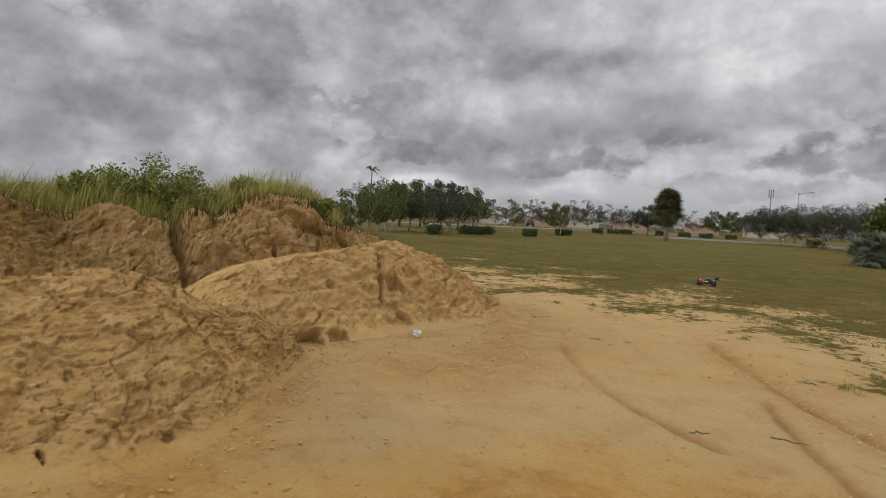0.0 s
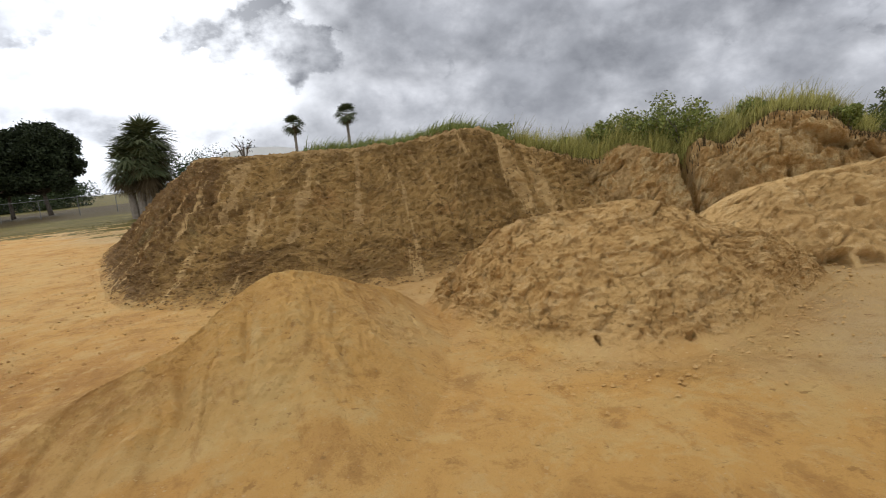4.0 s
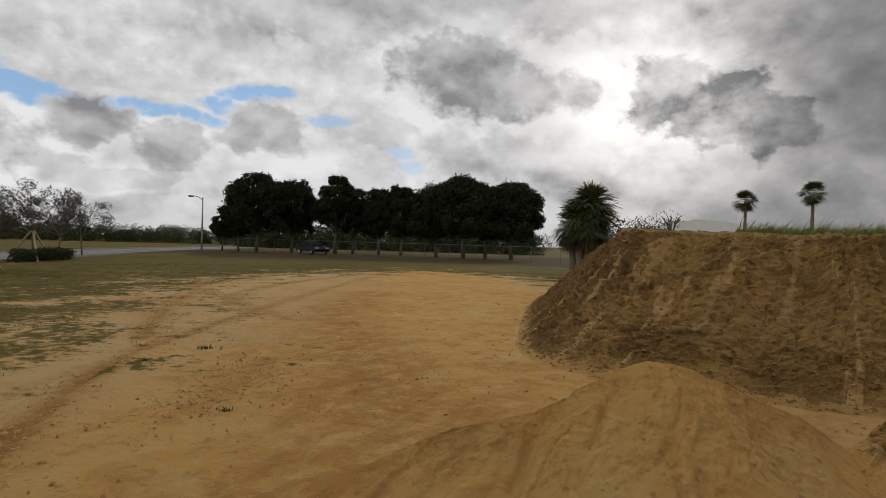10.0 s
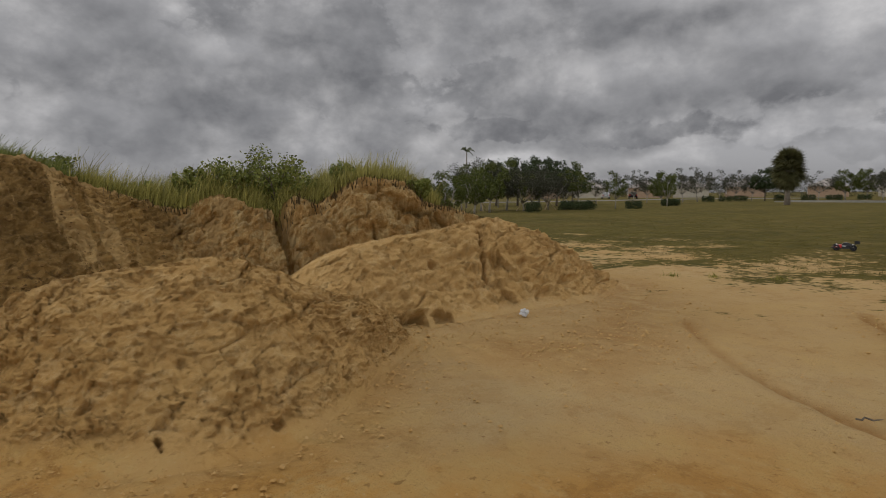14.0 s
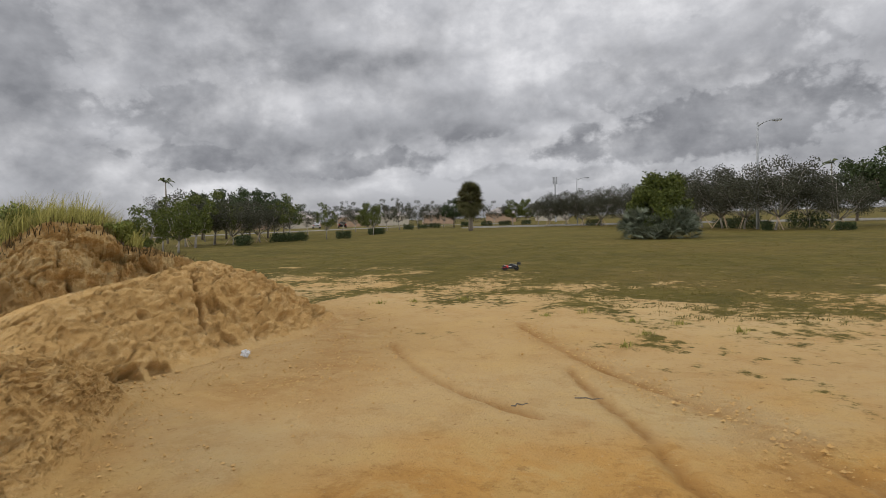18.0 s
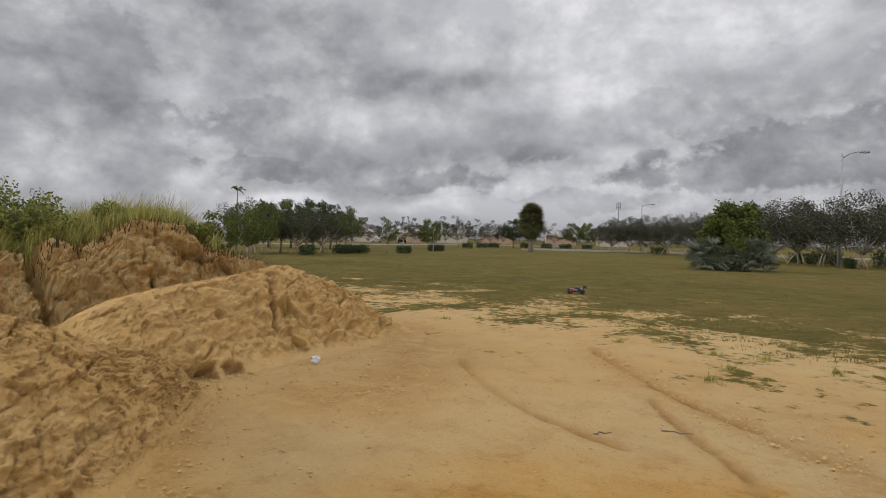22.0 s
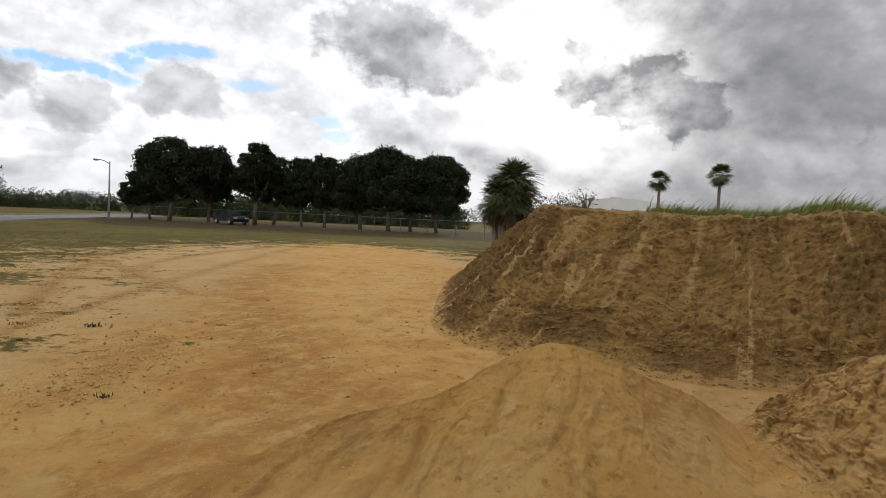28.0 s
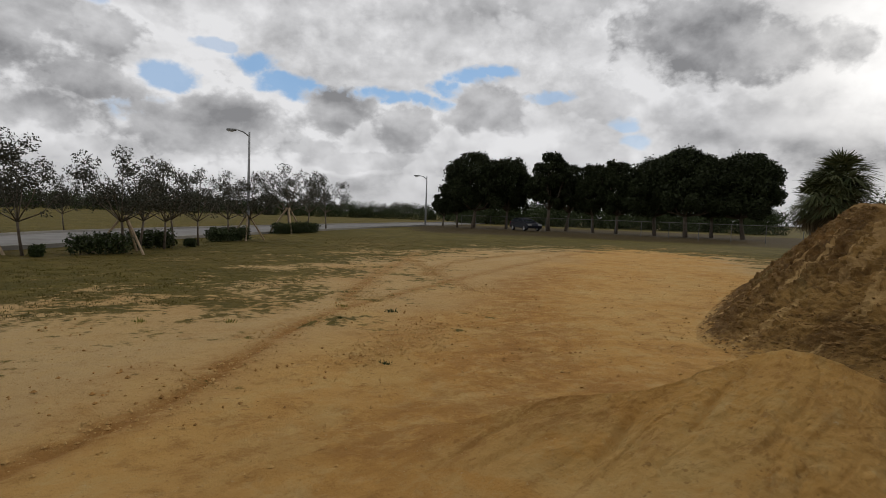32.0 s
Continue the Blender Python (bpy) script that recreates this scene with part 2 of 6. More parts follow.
    cloud = k.mix(k.math("MULTIPLY", k.step(up, 0.07, 0.0), 0.6), cloud, low)
    gap = k.math("MULTIPLY", k.math("MULTIPLY", blue, 0.92), k.math("SUBTRACT", 1.0, k.math("MULTIPLY", grey, 1.2), True))
    a = k.add("ShaderNodeBackground")
    k.link(k.mix(0.7, sky.outputs[0], (2.7, 5.2, 9.0)), a.inputs[0])
    a.inputs[1].default_value = 0.15
    b = k.add("ShaderNodeBackground")
    k.link(cloud, b.inputs[0])
    b.inputs[1].default_value = 1.0
    both = k.add("ShaderNodeMixShader")
    k.link(gap, both.inputs[0])
    k.link(b.outputs[0], both.inputs[1])
    k.link(a.outputs[0], both.inputs[2])
    out = k.add("ShaderNodeOutputWorld")
    k.link(both.outputs[0], out.inputs[0])


build_sky()
sun = new("sun", bpy.data.lights.new("sun", "SUN"))
sun.data.energy, sun.data.angle, sun.data.color = 1.25, radians(11), (1.0, 0.91, 0.77)
sun.matrix_world = look(polar(SUN_AZ, 100, 100 * math.tan(radians(SUN_EL))), (0, 0, 0))


# ---- materials ----
def material(name, rough=0.9, metal=0.0, spec=0.3):
    m = bpy.data.materials.new(name)
    m.use_nodes = True
    k = Nodes(m.node_tree)
    b = m.node_tree.nodes["Principled BSDF"]
    b.inputs["Roughness"].default_value = rough
    b.inputs["Metallic"].default_value = metal
    b.inputs["Specular IOR Level"].default_value = spec
    return m, k, b


def bump(k, b, height, strength, distance):
    n = k.add("ShaderNodeBump")
    n.inputs["Strength"].default_value, n.inputs["Distance"].default_value = strength, distance
    k.link(height, n.inputs["Height"])
    k.link(n.outputs[0], b.inputs["Normal"])


def plain(name, colour, rough=0.6, metal=0.0, vary=0.25, scale=3.0, grain=0.0, spec=0.4):
    m, k, b = material(name, rough, metal, spec)
    at = k.add("ShaderNodeTexCoord").outputs["Object"]
    n = k.noise(at, scale, 5.0, 0.6)
    lo = tuple(c * (1 - vary) for c in colour)
    hi = tuple(min(1.0, c * (1 + vary)) for c in colour)
    k.link(k.ramp(n, [(0.3, lo), (0.7, hi)]), b.inputs["Base Color"])
    if grain:
        bump(k, b, k.noise(at, scale * 8, 4.0), 0.5, grain)
    return m


def sand_colour(k, at):
    """Sandy soil: pale yellow on one side of the lot, orange on the other, with patches, scuffs, grains and specks."""
    a = k.noise(at, 0.30, 5.0, 0.6, 0.4)
    c = k.noise(at, 2.3, 9.0, 0.74, 0.3)
    d = k.noise(at, 26.0, 6.0, 0.78)
    sep = k.add("ShaderNodeSeparateXYZ")
    k.link(at, sep.inputs[0])
    # the orange soil lies in a strip across the lot, where the wheels run
    across = k.math("ADD", k.math("ADD", sep.outputs[0], k.math("MULTIPLY", sep.outputs[1], 0.55)), k.math("MULTIPLY", k.math("SUBTRACT", a, 0.5), 8.0))
    side = k.math("MAXIMUM", k.step(across, 2.8, 5.4), k.step(across, -1.6, -4.4))
    tan = k.ramp(a, [(0.32, (0.450, 0.234, 0.060)), (0.5, (0.480, 0.272, 0.078)), (0.70, (0.505, 0.310, 0.106))])
    yellow = k.ramp(a, [(0.32, (0.425, 0.272, 0.110)), (0.5, (0.450, 0.305, 0.138)), (0.70, (0.470, 0.340, 0.168))])
    col = k.mix(side, tan, yellow)
    patch = k.noise(at, 0.9, 6.0, 0.66, 0.5, w=6.0)
    calm = k.math("SUBTRACT", 1.0, k.math("MULTIPLY", side, 0.55))
    col = k.mix(k.math("MULTIPLY", k.step(patch, 0.50, 0.58), k.math("MULTIPLY", calm, 0.5)), col, (0.475, 0.315, 0.116))
    col = k.mix(k.math("MULTIPLY", k.step(patch, 0.47, 0.38), k.math("MULTIPLY", calm, 0.45)), col, (0.350, 0.180, 0.050))
    col = k.mix(k.math("MULTIPLY", k.step(c, 0.52, 0.61), k.math("MULTIPLY", calm, 0.55)), col, (0.50, 0.340, 0.132))
    col = k.mix(k.math("MULTIPLY", k.step(c, 0.47, 0.38), k.math("MULTIPLY", calm, 0.55)), col, (0.300, 0.155, 0.044))
    scuff = k.noise(k.mapping(at, (1.6, 0.8, 1.0), (0, 0, -0.6)), 1.9, 9.0, 0.76, 0.3)
    strength = k.mix(side, (0.52, 0.52, 0.52), (0.14, 0.14, 0.14))
    col = k.mix(k.math("MULTIPLY", k.step(scuff, 0.53, 0.64), strength), col, (0.290, 0.145, 0.042))
    col = k.mix(k.math("MULTIPLY", k.step(scuff, 0.46, 0.36), k.math("MULTIPLY", strength, 0.7)), col, (0.50, 0.36, 0.16))
    crumb = k.noise(at, 6.5, 5.0, 0.72, 0.2, w=8.0)
    col = k.mix(k.math("MULTIPLY", k.step(crumb, 0.40, 0.33), k.math("MULTIPLY", calm, 0.55)), col, (0.235, 0.118, 0.036))
    speck = k.noise(at, 11.0, 3.0, 0.6, w=3.0)
    col = k.mix(k.math("MULTIPLY", k.step(speck, 0.36, 0.28), 0.7), col, (0.23, 0.125, 0.042))
    col = k.mix(k.math("MULTIPLY", k.step(d, 0.44, 0.30), 0.55), col, (0.22, 0.125, 0.045))
    col = k.mix(k.math("MULTIPLY", k.step(d, 0.60, 0.70), 0.45), col, (0.52, 0.42, 0.27))
    fine = k.noise(at, 5.0, 8.0, 0.72)
    worn = k.math("MULTIPLY", k.attribute("worn"), k.step(k.math("ADD", k.math("MULTIPLY", fine, 0.6), k.math("MULTIPLY", scuff, 0.6)), 0.48, 0.66))
    col = k.mix(k.math("MULTIPLY", worn, 0.75), col, (0.275, 0.130, 0.034))
    col = k.mix(k.math("MULTIPLY", k.attribute("rut"), 0.75), col, (0.285, 0.138, 0.038))
    return col, scuff, d


def earth(name, streaks=0.0, stain=0.4, pale=0.5, clods=1.0):
    """Heaped soil: the same sand with dark stains, wash streaks and clods; a streaked heap is darker at one end."""
    m, k, b = material(name, 0.95, 0.0, 0.12)
    at = k.add("ShaderNodeTexCoord").outputs["Object"]
    loose, c, d = sand_colour(k, at)
    col = loose
    mid = k.noise(at, 5.5, 9.0, 0.72, 0.2)
    if stain:
        col = k.mix(0.7, col, (0.470, 0.292, 0.110))
        col = k.mix(k.math("MULTIPLY", k.step(mid, 0.46, 0.36), stain), col, (0.17, 0.090, 0.028))
        col = k.mix(k.math("MULTIPLY", k.step(mid, 0.52, 0.60), pale), col, (0.60, 0.44, 0.225))
    rills = None
    if streaks:
        uv = k.uv("slope")
        wash = k.noise(k.mapping(uv, (1.0, 0.7, 1.0)), 0.55, 9.0, 0.74, 0.2)
        col = k.mix(0.78, col, (0.330, 0.198, 0.062))
        col = k.mix(k.math("MULTIPLY", k.step(wash, 0.55, 0.42), streaks), col, (0.190, 0.112, 0.036))
        spread = k.add("ShaderNodeSeparateXYZ")
        k.link(uv, spread.inputs[0])
        # darker brown towards the start of the heap, with a ragged border
        dark_end = k.step(k.math("ADD", spread.outputs[0], k.math("MULTIPLY", k.math("SUBTRACT", wash, 0.5), 16.0)), 11.5, 8.0)
        col = k.mix(k.math("MULTIPLY", dark_end, 0.72), col, (0.125, 0.066, 0.023))
        warm = k.noise(uv, 0.9, 8.0, 0.74, 0.2, w=2.0)
        col = k.mix(k.math("MULTIPLY", k.step(warm, 0.54, 0.64), 0.6), col, (0.30, 0.155, 0.048))
        rills = k.noise(k.mapping(uv, (1.0, 0.10, 1.0), (0, 0, 0.25)), 9.0, 6.0, 0.66, 0.1, w=5.0)
        col = k.mix(k.math("MULTIPLY", k.step(rills, 0.56, 0.68), 0.5), col, (0.36, 0.215, 0.085))
        col = k.mix(k.math("MULTIPLY", k.step(rills, 0.45, 0.34), 0.5), col, (0.105, 0.060, 0.024))
        # crumbly ledges lie across the slope, pale wash runs down it
        ledges = k.noise(k.mapping(uv, (0.7, 2.4, 1.0)), 5.0, 8.0, 0.72, 0.3, w=1.5)
        col = k.mix(k.math("MULTIPLY", k.step(ledges, 0.47, 0.38), 0.62), col, (0.105, 0.062, 0.024))
        col = k.mix(k.math("MULTIPLY", k.step(ledges, 0.54, 0.64), 0.34), col, (0.35, 0.215, 0.078))
        down = k.noise(k.mapping(uv, (1.0, 0.13, 1.0), (0, 0, 0.12)), 2.3, 5.0, 0.60, 0.5, w=3.3)
        torn = k.math("ADD", down, k.math("MULTIPLY", k.math("SUBTRACT", k.noise(uv, 3.6, 8.0, 0.75, 0.2, w=4.4), 0.5), 0.26))
        col = k.mix(k.math("MULTIPLY", k.step(torn, 0.565, 0.625), 0.85), col, (0.56, 0.37, 0.155))
        green = k.noise(uv, 0.8, 8.0, 0.74, 0.2, w=9.0)
        col = k.mix(k.math("MULTIPLY", k.step(green, 0.56, 0.66), 0.4), col, (0.135, 0.112, 0.040))
        col = k.mix(k.math("MULTIPLY", k.attribute("rock"), 1.0), col, k.ramp(mid, [(0.38, (0.40, 0.225, 0.075)), (0.48, (0.51, 0.315, 0.118)), (0.58, (0.60, 0.43, 0.205))]))
    flake = k.noise(at, 13.0, 6.0, 0.7, 0.1, w=7.0)
    broken = k.math("ADD", k.attribute("pale"), k.math("ADD", k.math("MULTIPLY", k.math("SUBTRACT", flake, 0.5), 2.2), k.math("MULTIPLY", k.math("SUBTRACT", mid, 0.5), 2.0)))
    col = k.mix(k.math("MULTIPLY", k.step(broken, 0.46, 0.74), 0.8), col, (0.45, 0.290, 0.120))
    crumbs = k.noise(k.mapping(at, (1.0, 1.0, 2.2)), 17.0, 6.0, 0.72, 0.0, w=2.5)
    col = k.mix(k.math("MULTIPLY", k.step(crumbs, 0.47, 0.38), 0.18 if stain else 0.12), col, (0.12, 0.068, 0.025))
    col = k.mix(k.math("MULTIPLY", k.step(crumbs, 0.55, 0.64), 0.4 if stain else 0.2), col, (0.47, 0.315, 0.140))
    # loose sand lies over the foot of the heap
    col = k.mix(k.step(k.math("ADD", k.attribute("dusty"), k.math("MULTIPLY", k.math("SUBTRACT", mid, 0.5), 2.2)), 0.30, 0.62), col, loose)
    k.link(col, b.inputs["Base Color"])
    lumps = k.math("ADD", k.noise(at, 9.0, 10.0, 0.74), k.math("MULTIPLY", k.noise(at, 50.0, 4.0, 0.7), 0.35))
    lumps = k.math("ADD", lumps, k.math("MULTIPLY", crumbs, 0.35))
    if rills:
        lumps = k.math("ADD", lumps, k.math("ADD", k.math("MULTIPLY", rills, 0.5), k.math("MULTIPLY", ledges, 1.6)))
    bump(k, b, lumps, 1.0, 0.09 * clods)
    return m


MOUND = earth("mound_earth", streaks=0.85, stain=0.15, pale=0.15, clods=0.7)
PILE = earth("pile_earth", stain=0.20, pale=0.32, clods=0.40)
DARK_CLOD = plain("brown_clod", (0.175, 0.102, 0.038), 0.95, vary=0.4, scale=1.6, spec=0.1)
RED_CLOD = plain("orange_clod", (0.32, 0.175, 0.060), 0.95, vary=0.4, scale=1.6, spec=0.1)
CLOD = earth("clod_earth", stain=0.2, pale=0.3, clods=0.2)
SAND = earth("packed_sand", stain=0.0, clods=0.5)


def ground_material():
    m, k, b = material("ground_sand_and_grass", 0.95, 0.0, 0.12)
    at = k.add("ShaderNodeTexCoord").outputs["Object"]
    mask = k.attribute("bare")
    edge = k.noise(k.mapping(at, (1.0, 1.0, 1.0)), 0.62, 8.0, 0.68, 0.5)
    fine = k.noise(at, 5.0, 6.0, 0.68)
    bare = k.math("ADD", mask, k.math("ADD", k.math("MULTIPLY", k.math("SUBTRACT", edge, 0.5), 3.2), k.math("MULTIPLY", k.math("SUBTRACT", fine, 0.5), 2.0)))
    bare = k.step(bare, 0.28, 0.66)
    sand, scuff, d = sand_colour(k, at)
    lawn = k.ramp(k.noise(at, 0.10, 6.0, 0.62, 0.3), [(0.3, (0.066, 0.054, 0.010)), (0.5, (0.098, 0.080, 0.015)), (0.72, (0.134, 0.095, 0.026))])
    lawn = k.mix(k.math("MULTIPLY", k.step(edge, 0.50, 0.64), 0.55), lawn, (0.165, 0.120, 0.042))
    lawn = k.mix(k.math("MULTIPLY", k.step(fine, 0.52, 0.70), 0.5), lawn, (0.180, 0.132, 0.052))
    lawn = k.mix(k.math("MULTIPLY", k.step(d, 0.52, 0.34), 0.6), lawn, (0.040, 0.042, 0.009))
    clump = k.noise(at, 1.5, 8.0, 0.74, 0.2, w=3.0)
    lawn = k.mix(k.math("MULTIPLY", k.step(clump, 0.50, 0.60), 0.6), lawn, (0.150, 0.116, 0.028))
    lawn = k.mix(k.math("MULTIPLY", k.step(clump, 0.48, 0.38), 0.6), lawn, (0.056, 0.054, 0.012))
    # shade under the oak crowns, put into the lawn colour as dark brown
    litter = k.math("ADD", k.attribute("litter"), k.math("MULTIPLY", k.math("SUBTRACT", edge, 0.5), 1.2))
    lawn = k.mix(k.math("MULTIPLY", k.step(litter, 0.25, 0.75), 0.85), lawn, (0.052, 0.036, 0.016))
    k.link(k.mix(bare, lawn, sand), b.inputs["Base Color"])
    h = k.math("ADD", k.noise(at, 9.0, 10.0, 0.74), k.math("MULTIPLY", scuff, 1.0))
    h = k.math("ADD", h, k.math("MULTIPLY", k.noise(at, 50.0, 4.0, 0.7), 0.35))
    h = k.math("ADD", h, k.math("MULTIPLY", k.noise(at, 3.0, 6.0, 0.7, 0.3, w=4.0), 1.6))
    bump(k, b, h, 1.0, 0.042)
    return m


GROUND = ground_material()


def leaf_material(name, dark, light, rough=0.6):
    m, k, b = material(name, rough, 0.0, 0.12)
    r = k.add("ShaderNodeNewGeometry").outputs["Random Per Island"]
    at = k.add("ShaderNodeTexCoord").outputs["Object"]
    mixn = k.math("ADD", k.math("MULTIPLY", r, 0.6), k.math("MULTIPLY", k.noise(at, 0.7, 3.0), 0.4))
    k.link(k.ramp(mixn, [(0.15, dark), (0.85, light)]), b.inputs["Base Color"])
    return m


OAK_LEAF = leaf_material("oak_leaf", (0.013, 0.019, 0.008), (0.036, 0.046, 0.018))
YOUNG_LEAF = leaf_material("young_leaf", (0.034, 0.036, 0.026), (0.090, 0.088, 0.065))
GREEN_LEAF = leaf_material("green_leaf", (0.036, 0.050, 0.011), (0.12, 0.135, 0.03))
GREY_LEAF = leaf_material("grey_leaf", (0.042, 0.044, 0.028), (0.070, 0.069, 0.045))
PALM_LEAF = leaf_material("palm_leaf", (0.042, 0.058, 0.024), (0.14, 0.15, 0.07))
FIELD_LEAF = leaf_material("field_palm_leaf", (0.05, 0.052, 0.018), (0.15, 0.14, 0.06))
DEAD_LEAF = leaf_material("dry_leaf", (0.050, 0.036, 0.018), (0.115, 0.085, 0.045))
PALMETTO = leaf_material("palmetto_leaf", (0.065, 0.080, 0.050), (0.20, 0.22, 0.155))
BLADE = leaf_material("grass_blade", (0.12, 0.115, 0.024), (0.38, 0.34, 0.095))
WEED = leaf_material("weed_leaf", (0.065, 0.085, 0.016), (0.22, 0.235, 0.06))
DRY_LAWN = leaf_material("dry_lawn_blade", (0.12, 0.096, 0.030), (0.225, 0.175, 0.068))
LAWN = leaf_material("lawn_blade", (0.066, 0.062, 0.012), (0.145, 0.120, 0.030))
HEDGE_LEAF = leaf_material("hedge_leaf", (0.022, 0.035, 0.014), (0.065, 0.085, 0.032))
BARK = plain("bark", (0.13, 0.105, 0.08), 0.95, vary=0.45, scale=6.0, grain=0.03)
PALE_BARK = plain("pale_bark", (0.26, 0.235, 0.20), 0.95, vary=0.35, scale=6.0, grain=0.02)
PALM_BARK = plain("palm_bark", (0.20, 0.17, 0.135), 0.95, vary=0.3, scale=8.0, grain=0.03)
TIMBER = plain("stake_timber", (0.38, 0.29, 0.19), 0.85, vary=0.25, scale=9.0, grain=0.01)
FENCE_STEEL = plain("weathered_fence_steel", (0.13, 0.13, 0.125), 0.7, 0.3, vary=0.2, scale=6.0)
LAMP_GREY = plain("lamp_grey", (0.28, 0.29, 0.30), 0.5, 0.3, vary=0.12)
ASPHALT = plain("asphalt", (0.20, 0.195, 0.19), 0.95, vary=0.2, scale=0.8, grain=0.01, spec=0.05)


# ---- building helpers ----
def mesh_of(name, verts, faces, mat=None, smooth=False):
    me = bpy.data.meshes.new(name)
    me.from_pydata([tuple(v) for v in verts], [], [tuple(f) for f in faces])
    if mat:
        me.materials.append(mat)
    if smooth:
        me.polygons.foreach_set("use_smooth", [True] * len(me.polygons))
    me.update()
    return me


def thing(name, label, category, group="", kind="", at=(0, 0, 0), turn=0.0, scale=1.0):
    ob = new(name)
    ob.matrix_basis = Matrix.Translation(at) @ pose(0, 0, 0, 0, 0, turn) @ Matrix.Scale(scale, 4)
    ob.empty_display_size = 0.1
    return tagged(ob, label, category, group, kind)


def child(name, me, parent, label=""):
    ob = new(name, me)
    ob.parent = parent
    return tagged(ob, label)


def part(name, bm, mat, parent, label="", smooth=False):
    me = bpy.data.meshes.new(name)
    bmesh.ops.recalc_face_normals(bm, faces=bm.faces)
    bm.to_mesh(me)
    bm.free()
    me.materials.append(mat)
    if smooth:
        me.polygons.foreach_set("use_smooth", [True] * len(me.polygons))
    return child(name, me, parent, label)


def tube(bm, points, radii, sides=8):
    """A bent, tapered tube through the points."""
    rings = []
    pts = [Vector(p) for p in points]
    for n, (p, r) in enumerate(zip(pts, radii)):
        d = (pts[min(n + 1, len(pts) - 1)] - pts[max(n - 1, 0)]).normalized()
        a = d.orthogonal().normalized() if n == 0 else (axis - d * axis.dot(d)).normalized()
        axis = a
        b = d.cross(a)
        rings.append([bm.verts.new(p + r * (math.cos(t) * a + math.sin(t) * b)) for t in [2 * math.pi * s / sides for s in range(sides)]])
    for r0, r1 in zip(rings, rings[1:]):
        for s in range(sides):
            bm.faces.new((r0[s], r0[(s + 1) % sides], r1[(s + 1) % sides], r1[s]))
    bm.faces.new(rings[0][::-1])
    bm.faces.new(rings[-1])
    return bm


def box(bm, lo, hi, bevel=0.0):
    m = Matrix.Translation([(a + b) / 2 for a, b in zip(lo, hi)]) @ Matrix.Diagonal([b - a for a, b in zip(lo, hi)] + [1])
    made = bmesh.ops.create_cube(bm, size=1.0, matrix=m)
    if bevel:
        edges = list({e for v in made["verts"] for e in v.link_edges})
        bmesh.ops.bevel(bm, geom=edges, offset=bevel, segments=2, affect="EDGES", profile=0.6)
    return bm


def leaf_cloud(rng, centres, radii, count, size, flat=1.0):
    """Many small leaf quads round the given clump centres."""
    centres, radii = np.asarray(centres, float), np.asarray(radii, float)
    pick = rng.choice(len(centres), count, p=radii**2 / (radii**2).sum())
    d = rng.normal(size=(count, 3))
    d /= np.linalg.norm(d, axis=1)[:, None]
    r = rng.uniform(0.35, 1.0, count) ** 0.5 * radii[pick] * (1 + 0.2 * rng.normal(size=count))
    p = centres[pick] + d * r[:, None] * (1, 1, flat)
    a = rng.normal(size=(count, 3))
    a /= np.linalg.norm(a, axis=1)[:, None]
    b = np.cross(a, rng.normal(size=(count, 3)))
    b /= np.linalg.norm(b, axis=1)[:, None]
    s = (size * rng.uniform(0.6, 1.4, count))[:, None]
    v = np.stack([p - a * s, p + b * s * 0.5, p + a * s, p - b * s * 0.5], 1).reshape(-1, 3)
    return v, np.arange(4 * count).reshape(-1, 4)


def fast_mesh(name, verts, quads, mat):
    me = bpy.data.meshes.new(name)
    verts, quads = np.asarray(verts, np.float32), np.asarray(quads, np.int32)
    me.vertices.add(len(verts))
    me.vertices.foreach_set("co", verts.ravel())
    me.loops.add(quads.size)
    me.loops.foreach_set("vertex_index", quads.ravel())
    me.polygons.add(len(quads))
    me.polygons.foreach_set("loop_start", np.arange(0, quads.size, 4, dtype=np.int32))
    me.materials.append(mat)
    me.update(calc_edges=True)
    return me


# ---- the ground ----
SAND_EDGE = [(14.8, 7.6), (11.4, 4.6), (12.4, 3.0), (11.3, 1.2), (10.2, -0.4), (9.0, -1.6), (8.6, -2.6), (9.4, -4.2), (8.0, -9.0), (-3.0, -10.0), (-8.5, -5.0),
             (-8.2, 0.8), (-8.6, 2.6), (-8.0, 4.2), (-10.2, 6.4), (-16.5, 13.2), (-18.0, 21.0), (-16.5, 28.5), (-9.8, 27.5), (-6.0, 24.0), (0.0, 20.0), (9.0, 13.0)]
RUTS = [  # wheel tracks pressed into the sand
    [(8.6, 1.0), (7.6, 0.55), (6.3, -0.1), (5.6, -0.55), (4.95, -0.95), (4.4, -1.3), (3.6, -1.65), (2.4, -2.3)],
    [(6.2, 0.2), (5.15, -0.12), (4.43, -0.38), (4.0, -0.48), (3.6, -0.58), (2.6, -0.9)],
    [(7.2, 2.5), (6.7, 2.21), (5.96, 1.74), (5.34, 1.22), (4.95, 0.78), (4.64, 0.38)],
    [(-6.0, 2.8), (-6.4, 3.4), (-6.7, 3.9)],
    [(-16.8, 25.5), (-11.6, 13.9), (-9.3, 9.2), (-7.9, 6.4), (-7.2, 5.0), (-6.0, 3.5), (-5.0, 2.5), (-4.2, 1.7), (-3.4, 0.7), (-2.6, -0.8)],
    [(-17.4, 14.8), (-11.4, 8.7), (-8.0, 5.6)],
]
